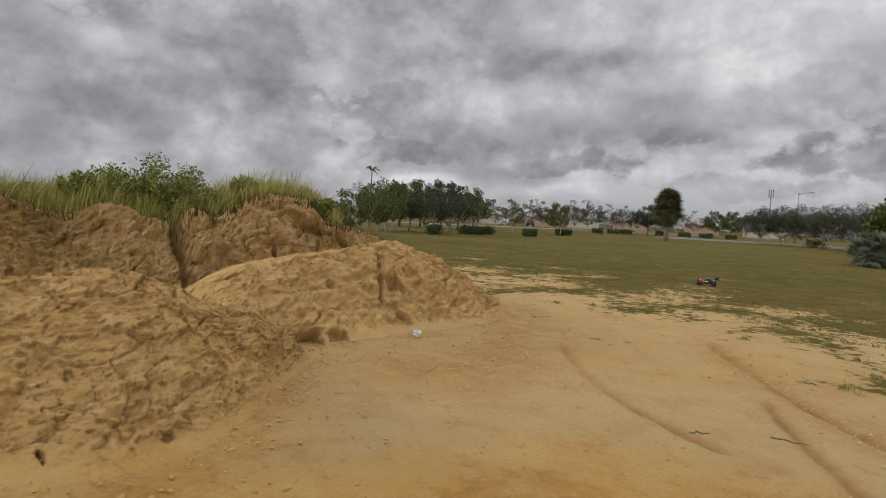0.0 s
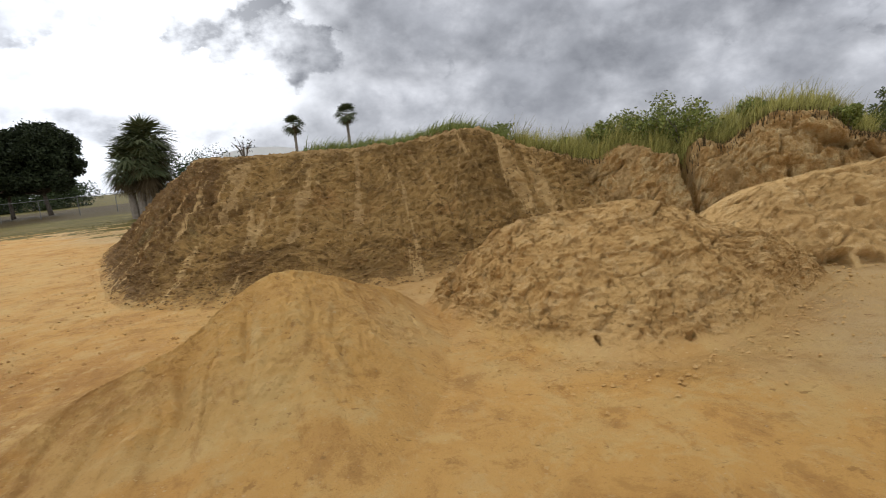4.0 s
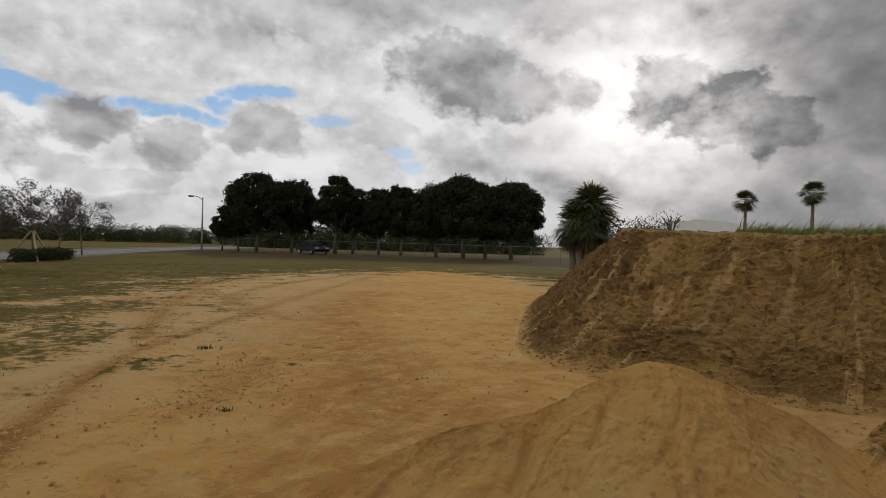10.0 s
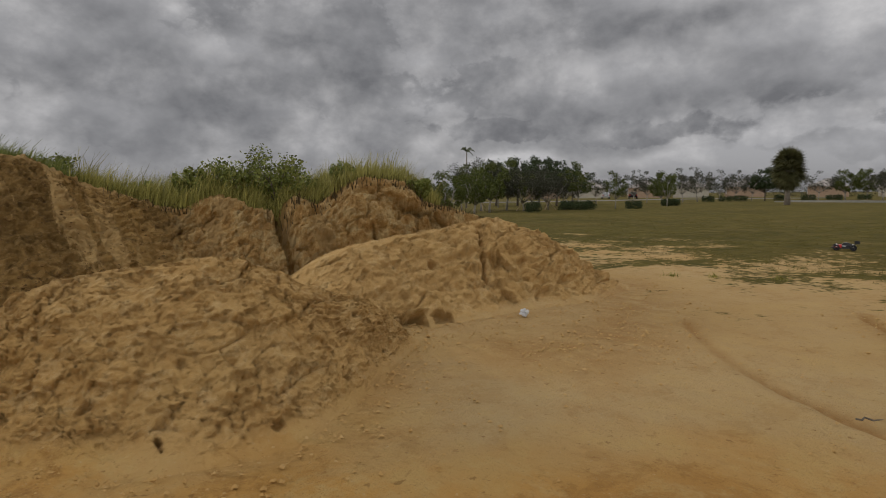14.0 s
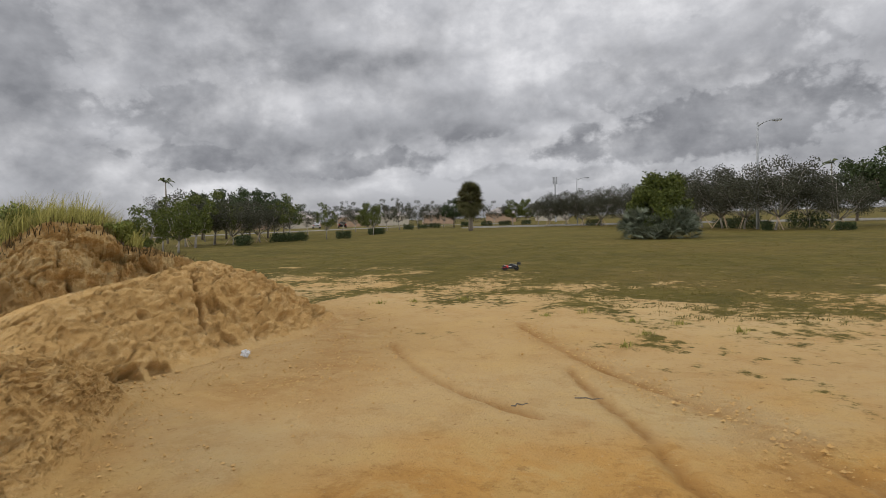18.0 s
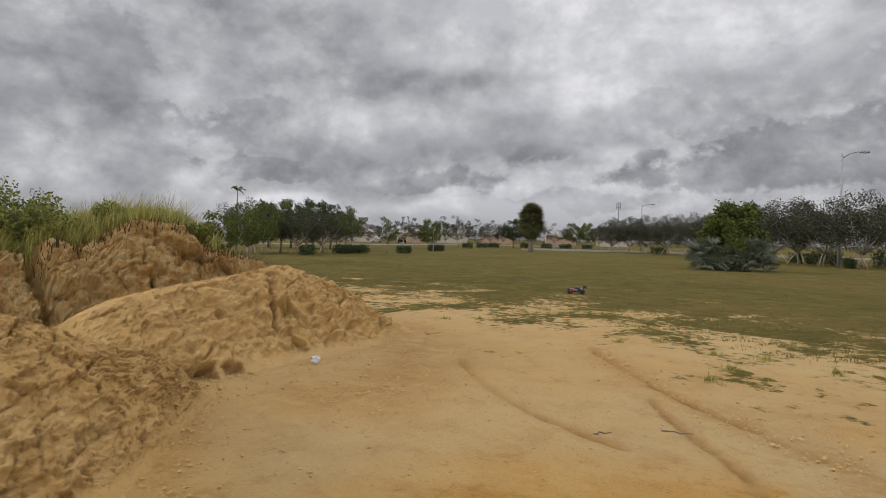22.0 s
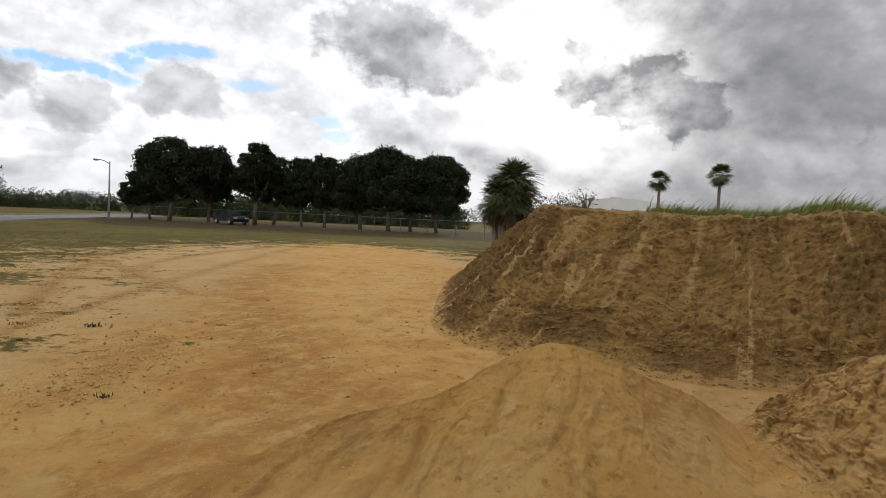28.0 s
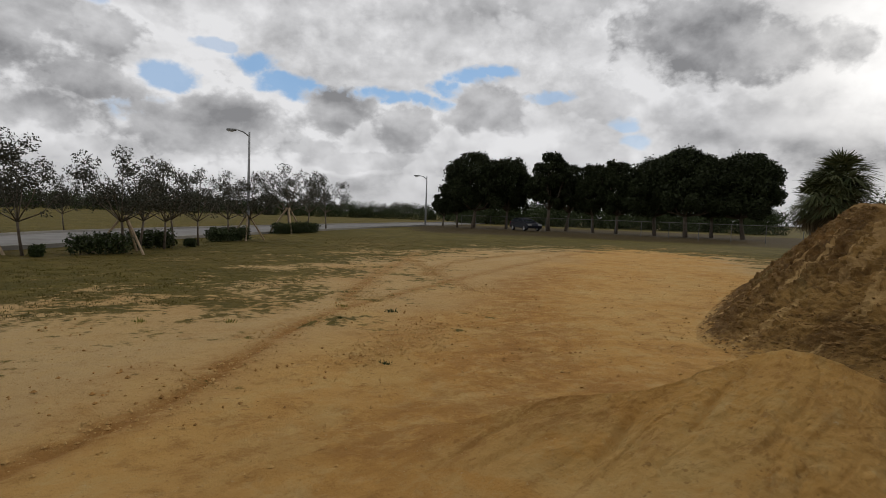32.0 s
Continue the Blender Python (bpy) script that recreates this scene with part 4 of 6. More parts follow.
# ---- trees ----
def branching_tree(rng, name, label, height, spread, clear, leaf, bark, leaves, size, limbs=6, twigs=4, clump=0.12, thick=0.02, stakes=False, flat=0.85, low=0.35, head=0):
    """A trunk that forks into limbs and twigs, with leaves round the twigs' ends and sky between them."""
    root = thing(name, label, "tree")
    bm = bmesh.new()
    r = thick * height
    lean = rng.uniform(-0.04, 0.04, 2) * height
    fork = Vector((lean[0], lean[1], clear))
    tube(bm, [(0, 0, -0.1), (lean[0] * 0.3, lean[1] * 0.6, clear * 0.5), fork], [r * 1.3, r, r * 0.9])
    centres, radii = [], []
    for n in range(limbs):
        a = 2.399 * n + rng.uniform(-0.5, 0.5)
        out = 0.12 if n == 0 else rng.uniform(0.55, 1.0)
        reach = spread * 0.5 * out
        rise = (height - clear) * (0.88 if n == 0 else rng.uniform(low, 1.0 - 0.38 * out))
        tip = fork + Vector((math.cos(a) * reach, math.sin(a) * reach, rise))
        bend = fork.lerp(tip, 0.5) + Vector((math.cos(a) * reach * 0.12, math.sin(a) * reach * 0.12, -0.04 * height))
        tube(bm, [fork, bend, tip], [r * 0.6, r * 0.38, r * 0.12], 6)
        centres.append(tip)
        radii.append(spread * clump * rng.uniform(0.7, 1.2))
        for t in np.linspace(0.4, 0.98, twigs):
            start = fork.lerp(bend, t * 2) if t < 0.5 else bend.lerp(tip, t * 2 - 1)
            b = a + rng.uniform(-1.6, 1.6)
            end = start + Vector((math.cos(b), math.sin(b), rng.uniform(-0.05, 0.9))) * spread * rng.uniform(0.10, 0.22)
            end.z = min(end.z, height * 0.97)
            tube(bm, [start, start.lerp(end, 0.5) + Vector((0, 0, 0.02 * height)), end], [r * 0.22, r * 0.14, r * 0.06], 5)
            centres.append(end)
            radii.append(spread * clump * rng.uniform(0.55, 1.15))
    mid, tall = clear + (height - clear) * 0.50, (height - clear) * 0.5
    for n in range(head):  # a full rounded head
        a, h = 2.399 * n, rng.uniform(-0.85, 0.95)
        ring = math.sqrt(1 - h * h) * spread * 0.5 * rng.uniform(0.55, 0.90)
        rad = spread * rng.uniform(0.085, 0.145)
        centres.append(Vector((math.cos(a) * ring, math.sin(a) * ring, min(mid + h * tall * 0.9, height - rad * 0.8))))
        radii.append(rad)
    part("trunk", bm, bark, root, smooth=True)
    v, q = leaf_cloud(rng, [tuple(c) for c in centres], radii, leaves, size, flat)
    v[:, 2] = np.maximum(v[:, 2], 0.05)
    child("crown", fast_mesh("crown", v, q, leaf), root)
    if stakes:
        for n in range(3):
            a = 2.1 * n + 0.4
            b2 = bmesh.new()
            tube(b2, [(math.cos(a) * 0.9, math.sin(a) * 0.9, -0.05), (0.06 * math.cos(a), 0.06 * math.sin(a), 1.15)], [0.04, 0.04], 6)
            part("stake", b2, TIMBER, root)
    return root


def frond_mesh(name, rng, count, length, mat, droop=0.5, blades=11, up=(-0.5, 1.0)):
    """Fan fronds round the origin: each a spray of thin blades."""
    vs, qs = [], []
    for n in range(count):
        a = 2.399 * n + rng.uniform(-0.3, 0.3)
        e = rng.uniform(*up)
        d = np.array([math.cos(a) * math.cos(e), math.sin(a) * math.cos(e), math.sin(e)])
        side = np.array([-math.sin(a), math.cos(a), 0.0])
        lift = np.cross(d, side) * -1
        roll = rng.uniform(-0.8, 0.8)
        side = side * math.cos(roll) + lift * math.sin(roll)
        lift = np.cross(d, side) * -1
        stem = d * length * 0.28
        for b in range(blades):
            w = (b / (blades - 1) - 0.5) * 2.3
            out = d * math.cos(w) + side * math.sin(w)
            tip = stem + out * length * 0.79 * rng.uniform(0.85, 1.1) - np.array([0, 0, droop * length * 0.35 * abs(w)])
            mid = stem + out * length * 0.42
            t = np.cross(out, lift) * length * 0.035
            k = len(vs)
            vs += [stem, mid - t, tip, mid + t]
            qs.append((k, k + 1, k + 2, k + 3))
        k = len(vs)
        vs += [np.zeros(3) - side * 0.02, stem - side * 0.015, stem + side * 0.015, np.zeros(3) + side * 0.02]
        qs.append((k, k + 1, k + 2, k + 3))
    return np.array(vs), np.array(qs)


def strap_crown(rng, count, reach, droop, up, straps=16):
    """Fan fronds whose long thin straps arch out and hang: vertices and quads about the crown's heart."""
    vs, qs = [], []
    for n in range(count):
        a, e = 2.399 * n + rng.normal(0, 0.2), rng.uniform(*up)
        r = reach * rng.uniform(0.8, 1.08)
        out = np.array([math.cos(a) * math.cos(e), math.sin(a) * math.cos(e), math.sin(e)])
        side = np.array([-math.sin(a), math.cos(a), 0.0])
        over = np.cross(out, side)
        for i in range(straps):
            f = (i + 0.5) / straps * 2 - 1
            way = out * math.cos(1.1 * f) + side * math.sin(1.1 * f) + over * rng.normal(0, 0.12)
            start, length = out * r * 0.42, r * 0.62 * rng.uniform(0.8, 1.1)
            across = np.cross(way, over)
            across *= 0.034 * reach / 1.7 / max(np.linalg.norm(across), 1e-6)
            k = len(vs)
            for t, w in ((0.0, 0.6), (0.5, 1.0), (1.0, 0.25)):
                p = start + way * length * t - np.array([0, 0, droop * length * t * t])
                vs += [p - across * w, p + across * w]
            qs += [(k, k + 1, k + 3, k + 2), (k + 2, k + 3, k + 5, k + 4)]
    return np.array(vs), np.array(qs)


def fan_palm(rng, name, label, height, crown, fronds=46):
    root = thing(name, label, "palm")
    bm = bmesh.new()
    n = 14
    pts = [(0.02 * height * math.sin(2.0 * i / n), 0, -0.1 + (height - crown * 0.7 + 0.1) * i / n) for i in range(n + 1)]
    tube(bm, pts, [0.17 + 0.03 * (i % 2) - 0.04 * i / n for i in range(n + 1)], 9)
    part("trunk", bm, PALM_BARK, root, smooth=True)
    top = np.array([pts[-1][0], 0, pts[-1][2]])
    v, q = strap_crown(rng, fronds + 16, crown, 0.30, (-1.0, 1.5), 18)
    child("crown", fast_mesh("crown", v + top, q, PALM_LEAF), root)
    v, q = strap_crown(rng, 12, crown * 0.7, 0.4, (-1.4, -0.7))
    child("dead_fronds", fast_mesh("dead_fronds", v + top, q, DEAD_LEAF), root, "dry brown hanging fronds")
    return root


def set_out(model, group, rows):
    """Copies of a model at bearings, distances, scales and turns; the model takes the first place."""
    for n, (az, d, s, turn) in enumerate(rows):
        m = Matrix.Translation(polar(az, d)) @ pose(0, 0, 0, 0, 0, turn) @ Matrix.Scale(s, 4)
        if n == 0:
            model.matrix_basis = m
            model["group"] = group
        else:
            copy_thing(model, m)


RNG = np.random.default_rng(7)
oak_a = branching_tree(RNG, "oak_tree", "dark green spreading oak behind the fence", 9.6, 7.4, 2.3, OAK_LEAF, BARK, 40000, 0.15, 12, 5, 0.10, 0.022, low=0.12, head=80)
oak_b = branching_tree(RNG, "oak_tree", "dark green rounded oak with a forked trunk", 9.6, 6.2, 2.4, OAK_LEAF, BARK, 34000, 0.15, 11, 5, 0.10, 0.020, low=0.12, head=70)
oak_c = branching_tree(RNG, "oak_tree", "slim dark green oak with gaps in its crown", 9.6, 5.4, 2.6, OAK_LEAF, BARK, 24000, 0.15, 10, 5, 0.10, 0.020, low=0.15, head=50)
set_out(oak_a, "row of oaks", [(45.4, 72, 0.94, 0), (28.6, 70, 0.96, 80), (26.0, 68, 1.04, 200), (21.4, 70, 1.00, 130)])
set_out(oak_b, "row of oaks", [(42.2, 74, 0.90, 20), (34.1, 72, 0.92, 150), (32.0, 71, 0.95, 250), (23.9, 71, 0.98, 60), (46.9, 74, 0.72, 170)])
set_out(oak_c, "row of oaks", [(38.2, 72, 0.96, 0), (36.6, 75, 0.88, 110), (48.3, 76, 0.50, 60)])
young_a = branching_tree(RNG, "roadside_tree", "young staked tree with sparse grey-green leaves", 3.2, 2.7, 0.95, YOUNG_LEAF, BARK, 5200, 0.038, 8, 5, 0.120, 0.014, True)
young_b = branching_tree(RNG, "roadside_tree", "slim young tree with thin open crown", 3.3, 2.2, 1.0, YOUNG_LEAF, BARK, 3400, 0.038, 7, 5, 0.120, 0.012)
set_out(young_a, "roadside trees", [(76.1, 20.3, 1.0, 0), (66.1, 29.3, 1.02, 70), (86.5, 20.5, 1.12, 130), (62.6, 39.0, 1.38, 200)])
set_out(young_b, "roadside trees", [(83.5, 19.4, 0.92, 0), (75.0, 21.6, 1.05, 160), (73.0, 22.2, 1.02, 220), (70.2, 24.5, 1.0, 40), (60.9, 43.0, 1.42, 90), (59.2, 47.0, 1.45, 250), (80.8, 36.0, 0.95, 20), (72.2, 24.0, 1.05, 300), (67.6, 28.0, 1.05, 10)])
green_a = branching_tree(RNG, "broadleaf_tree", "bushy green broadleaf tree at the field's edge", 5.2, 4.0, 1.2, GREEN_LEAF, PALE_BARK, 5200, 0.10, 8, 4, 0.12, head=14)
green_b = branching_tree(RNG, "broadleaf_tree", "slim light green tree with an open crown", 5.2, 3.0, 1.3, GREEN_LEAF, PALE_BARK, 2200, 0.09, 7, 4, 0.12, 0.015)
grey_a = branching_tree(RNG, "grey_tree", "grey-green wide-crowned staked tree with bare lower limbs", 5.6, 5.6, 0.9, GREY_LEAF, PALE_BARK, 13000, 0.07, 12, 6, 0.115, 0.014, True, head=14)
grey_b = branching_tree(RNG, "grey_tree", "small grey airy tree on the far verge", 4.8, 4.2, 1.1, GREY_LEAF, PALE_BARK, 2200, 0.085, 8, 4, 0.11, 0.015)
dark_a = branching_tree(RNG, "broadleaf_tree", "dark green tree beyond the field", 5.6, 4.6, 1.4, HEDGE_LEAF, BARK, 6500, 0.12, 9, 5, 0.12, head=16)
set_out(green_a, "trees beyond the field", [(-55.0, 52, 0.84, 0), (-68.9, 70, 0.85, 140), (-82.6, 120, 1.15, 200), (-84.0, 125, 1.2, 240), (-52.0, 38, 0.68, 20), (-49.5, 30, 0.58, 220), (-53.4, 46, 0.86, 300)])
set_out(green_b, "trees beyond the field", [(-61.6, 54, 0.78, 50), (-64.9, 56, 0.80, 90), (-57.4, 50, 0.72, 10), (-69.3, 66, 0.76, 200), (-50.8, 40, 0.80, 250)])
set_out(dark_a, "trees beyond the field", [(-58.0, 66, 0.92, 0), (-59.6, 68, 0.98, 60), (-56.0, 70, 1.02, 120), (-113.0, 62, 1.3, 180), (-54.0, 72, 1.0, 30), (-61.0, 72, 0.82, 80), (-77.0, 105, 0.95, 150), (-110.6, 82, 1.3, 30)])
set_out(grey_a, "trees beyond the field", [(-86.0, 92, 0.92, 0), (-87.6, 90, 0.98, 70), (-89.2, 88, 1.05, 140), (-90.8, 84, 1.02, 210), (-92.6, 80, 1.05, 280), (-97.6, 70, 1.14, 20), (-99.4, 64, 1.10, 100), (-101.0, 60, 1.12, 170),
         (-102.7, 57, 1.06, 240), (-105.0, 53, 1.12, 300), (-107.4, 60, 1.0, 40), (-109.6, 52, 0.80, 60), (-56.6, 50, 0.72, 100), (-58.9, 54, 0.72, 160), (-52.6, 50, 0.85, 90), (-94.2, 76, 0.95, 130), (-95.9, 74, 1.02, 210)])
set_out(grey_b, "trees beyond the field", [(-66.4, 84, 0.95, 0), (-67.6, 90, 1.0, 50), (-70.6, 92, 1.1, 100), (-71.8, 96, 1.15, 150), (-73.6, 104, 1.1, 200), (-74.8, 108, 1.1, 250), (-76.0, 110, 1.05, 300), (-80.8, 118, 1.1, 20), (-85.0, 116, 1.0, 60), (-63.2, 78, 0.9, 90), (-60.6, 60, 0.8, 140)])


def field_palm():
    root = thing("field_palm", "lone shaggy cabbage palm with a dense olive crown", "palm", at=polar(-78.6, 75.0))
    rng = np.random.default_rng(33)
    bm = bmesh.new()
    tube(bm, [(0, 0, -0.1), (0.05, 0, 1.0), (0.02, 0.05, 2.6), (0, 0, 4.0)], [0.34, 0.27, 0.26, 0.24], 10)
    part("trunk", bm, PALM_BARK, root, smooth=True)
    for z, r, low, high, count in ((4.5, 1.75, -0.3, 1.5, 80), (3.6, 1.85, -0.9, 0.7, 70), (2.9, 1.5, -1.3, 0.2, 40)):
        v, q = frond_mesh("fronds", rng, count, r, FIELD_LEAF, 0.7, up=(low, high))
        child("fronds", fast_mesh("fronds", v + (0, 0, z), q, FIELD_LEAF), root)


field_palm()
fan = fan_palm(RNG, "fan_palm", "tall fan palm with a small round crown", 8.2, 1.5)
set_out(fan, "fan palms", [(1.3, 70, 0.98, 0), (-3.8, 78, 1.20, 120)])


def feather_palm(rng, name, label, height, crown):
    root = thing(name, label, "palm")
    bm = bmesh.new()
    tube(bm, [(0, 0, -0.1), (0.05, 0, height * 0.4), (0.1, 0, height * 0.75), (0.12, 0, height - crown * 0.5)], [0.14, 0.12, 0.09, 0.07], 9)
    part("trunk", bm, PALE_BARK, root, smooth=True)
    vs, qs = [], []
    top = np.array([0.12, 0, height - crown * 0.5])
    for n in range(10):
        a = 2.399 * n
        e = rng.uniform(0.15, 1.3)
        out = np.array([math.cos(a), math.sin(a), 0.0])
        side = np.array([-math.sin(a), math.cos(a), 0.0])
        for i in range(14):
            t = (i + 1) / 14
            p = top + out * crown * t * math.cos(e) + np.array([0, 0, crown * (math.sin(e) * t - 0.55 * t * t)])
            for sgn in (-1, 1):
                tip = p + side * sgn * crown * 0.17 * (1.1 - t) + out * 0.10 * crown - np.array([0, 0, 0.14 * crown])
                w = out * 0.035 * crown
                k = len(vs)
                vs += [p - w, p + w, tip + w * 0.3, tip - w * 0.3]
                qs.append((k, k + 1, k + 2, k + 3))
    child("crown", fast_mesh("crown", np.array(vs), np.array(qs), PALM_LEAF), root)
    return root


feather = feather_palm(RNG, "feather_palm", "slender feather palm bent by the wind", 8.0, 1.2)
set_out(feather, "feather palms", [(-51.2, 60, 0.76, 0), (-109.0, 75, 1.12, 80), (-54.2, 62, 0.66, 160), (-58.9, 70, 0.72, 200), (-60.2, 72, 0.68, 300)])


def build_clump_palm():
    """A dense thicket of low fan palms."""
    root = thing("palm_thicket", "shaggy clump of fan palms with hanging dry fronds", "palm", at=polar(14.6, 36.5))
    rng = np.random.default_rng(21)
    for dx, dy, h, c in ((0.40, 0, 4.05, 1.8), (0.05, 0.35, 3.6, 1.7), (0.7, 0.2, 3.2, 1.65), (-0.7, -0.2, 2.7, 1.5), (0.35, -0.4, 2.6, 1.6), (-0.1, -0.5, 3.3, 1.6)):
        bm = bmesh.new()
        tube(bm, [(dx * 0.8, dy, -0.1), (dx * 0.9, dy, h * 0.5), (dx, dy, h)], [0.22, 0.2, 0.17], 8)
        part("trunk", bm, PALM_BARK, root)
        v, q = strap_crown(rng, 50, c, 0.32, (-0.7, 1.5))
        child("crown", fast_mesh("crown", v + (dx, dy, h), q, PALM_LEAF), root)
        v, q = strap_crown(rng, 18, c * 0.95, 0.3, (-1.5, -0.6))
        child("dead_fronds", fast_mesh("dead_fronds", v + (dx, dy, h), q, DEAD_LEAF), root, "dry brown hanging fronds")


build_clump_palm()


def build_field_bush():
    root = thing("shrub", "large green shrub with grey palmetto fronds round its foot", "shrub", at=polar(-95.8, 40.0))
    rng = np.random.default_rng(31)
    centres = []
    for n in range(46):
        z = 0.8 + 2.8 * rng.random()
        a, r = 2.399 * n, (0.3 + 2.05 * math.sqrt(max(0.0, 1 - (z / 3.9) ** 2))) * rng.uniform(0.3, 1.0)
        centres.append((math.cos(a) * r, math.sin(a) * r * 0.9, z))
    bm = bmesh.new()
    for x, y, z in centres[:10]:
        tube(bm, [(0.1 * x, 0.1 * y, -0.1), (0.5 * x, 0.5 * y, z * 0.6), (x, y, z)], [0.09, 0.06, 0.02], 6)
    part("stem", bm, BARK, root)
    v, q = leaf_cloud(rng, centres, list(rng.uniform(0.34, 0.66, 46)), 17000, 0.085)
    child("foliage", fast_mesh("foliage", v, q, GREEN_LEAF), root)
    for n in range(56):
        a, z = rng.uniform(-1.6, 1.6), rng.uniform(-0.1, 1.4)
        out = (2.35 - 0.30 * max(z, 0.0)) * rng.uniform(0.88, 1.06)
        v, q = frond_mesh("f", rng, 8, 0.78, PALMETTO, 0.45, up=(-0.2, 1.2))
        child("palmetto", fast_mesh("palmetto", v + (-out * math.cos(a), 0.85 * out * math.sin(a), z), q, PALMETTO), root, "silvery palmetto fronds")


build_field_bush()


# ---- planting and weeds ----
def far_woods(name, label, az0, az1, d, height, count, seed, mat):
    """A belt of distant trees, too far to tell apart."""
    rng = np.random.default_rng(seed)
    n = int(abs(az1 - az0) * 5)
    centres, radii = [], []
    for az in np.linspace(az0, az1, n):
        h = height * rng.uniform(0.55, 1.0)
        p = polar(az, d * rng.uniform(0.95, 1.05))
        for f in (0.15, 0.4, 0.62, 0.82):
            centres.append((p.x + rng.normal(), p.y + rng.normal(), h * f))
            radii.append(height * rng.uniform(0.2, 0.32))
    v, q = leaf_cloud(rng, centres, radii, count, 0.16)
    tagged(new(name, fast_mesh(name, v, q, mat)), label, "woods", kind="stuff")


far_woods("far_woods", "dark belt of distant trees beyond the road", 47, 92, 150, 4.0, 110000, 51, HEDGE_LEAF)
far_woods("far_woods", "dark belt of distant trees behind the oaks", 19, 47, 115, 4.6, 95000, 52, HEDGE_LEAF)
far_woods("far_woods", "grey-green belt of distant trees behind the houses", -118, -48, 215, 5.6, 60000, 53, GREY_LEAF)
far_woods("far_woods", "low dark bushes behind the mound", 8.4, 12.6, 85, 6.2, 7000, 54, HEDGE_LEAF)


def hedge(az0, d0, az1, d1, height, seed):
    a, b = polar(az0, d0), polar(az1, d1)
    root = thing("hedge", "clipped dark green hedge on the verge", "hedge", "verge hedges", at=a)
    rng = np.random.default_rng(seed)
    run = b - a
    deep = Vector((-run.y, run.x, 0)).normalized() * height * 0.4
    n = max(4, int(run.length / (height * 0.32)))
    centres = []
    for t in np.linspace(0, 1, n):
        for side in (-0.6, 0.6):
            for f in (0.3, 0.68):
                c = run * t + deep * side + Vector((0, 0, height * f))
                centres.append(tuple(c + Vector(rng.normal(size=3) * 0.05 * height)))
    for t in np.linspace(0.1, 0.9, max(2, n // 3)):
        stem = tube(bmesh.new(), [run * t + Vector((0, 0, -0.05)), run * t + Vector((0.03, 0, height * 0.6))], [0.03, 0.015], 5)
        part("stem", stem, BARK, root)
    v, q = leaf_cloud(rng, centres, [height * 0.33] * len(centres), 420 * n, 0.03 + 0.03 * height)
    child("foliage", fast_mesh("foliage", v, q, HEDGE_LEAF), root)


for n, row in enumerate([(79.8, 19.7, 76.2, 20.1, 0.62), (75.3, 22.2, 72.7, 23.0, 0.62), (69.2, 27.2, 66.4, 28.8, 0.6), (63.6, 37.0, 60.2, 41.0, 0.66), (82.8, 18.9, 82.2, 18.9, 0.3), (71.2, 23.5, 70.6, 23.6, 0.28),
                         (-57.0, 46.0, -57.9, 46.4, 0.75), (-60.1, 51.6, -62.9, 53.2, 0.75), (-66.0, 55.8, -67.0, 56.0, 0.72), (-69.0, 68.0, -70.2, 69.0, 0.7)]):
    hedge(*row, 300 + n)
for n, row in enumerate([(-72.3, 92, -73.0, 92, 0.9), (-73.6, 100, -74.4, 100, 0.9), (-74.7, 104, -75.6, 104, 0.9), (-77.8, 110, -78.4, 110, 0.9), (-79.7, 112, -80.5, 112, 0.9), (-81.4, 114, -82.3, 114, 0.9),
                         (-83.5, 116, -84.2, 116, 0.9), (-100.6, 62, -101.6, 61, 0.9), (-101.9, 58, -103.6, 57, 1.15), (-106.2, 55, -108.4, 55, 1.25), (-89.6, 86, -90.6, 86, 1.0), (-104.2, 52, -104.7, 52, 0.7), (-109.4, 50, -110.4, 50, 0.6)]):
    hedge(*row, 330 + n)


def blades(rng, roots, height, width, lean, mat, name, label, category="grass"):
    """Single blades of grass standing on the given roots."""
    n = len(roots)
    a = rng.uniform(0, 2 * math.pi, n)
    h = height * rng.uniform(0.35, 1.0, n) * np.where(rng.random(n) < 0.12, 1.9, 1.1)
    side = np.stack([np.cos(a), np.sin(a), 0 * a], -1) * (width * rng.uniform(0.6, 1.4, n))[:, None]
    bend = np.stack([rng.normal(lean[0], 0.22, n), rng.normal(lean[1], 0.22, n), np.ones(n)], -1)
    tip = roots + bend * h[:, None]
    mid = roots + bend * (0.55 * h)[:, None] * (0.6, 0.6, 1.05)
    v = np.stack([roots - side, roots + side, mid + side * 0.8, mid - side * 0.8, mid - side * 0.8, mid + side * 0.8, tip + side * 0.1, tip - side * 0.1], 1).reshape(-1, 3)
    q = np.arange(8 * n).reshape(-1, 4)
    return tagged(new(name, fast_mesh(name, v, q, mat)), label, category, kind="stuff")


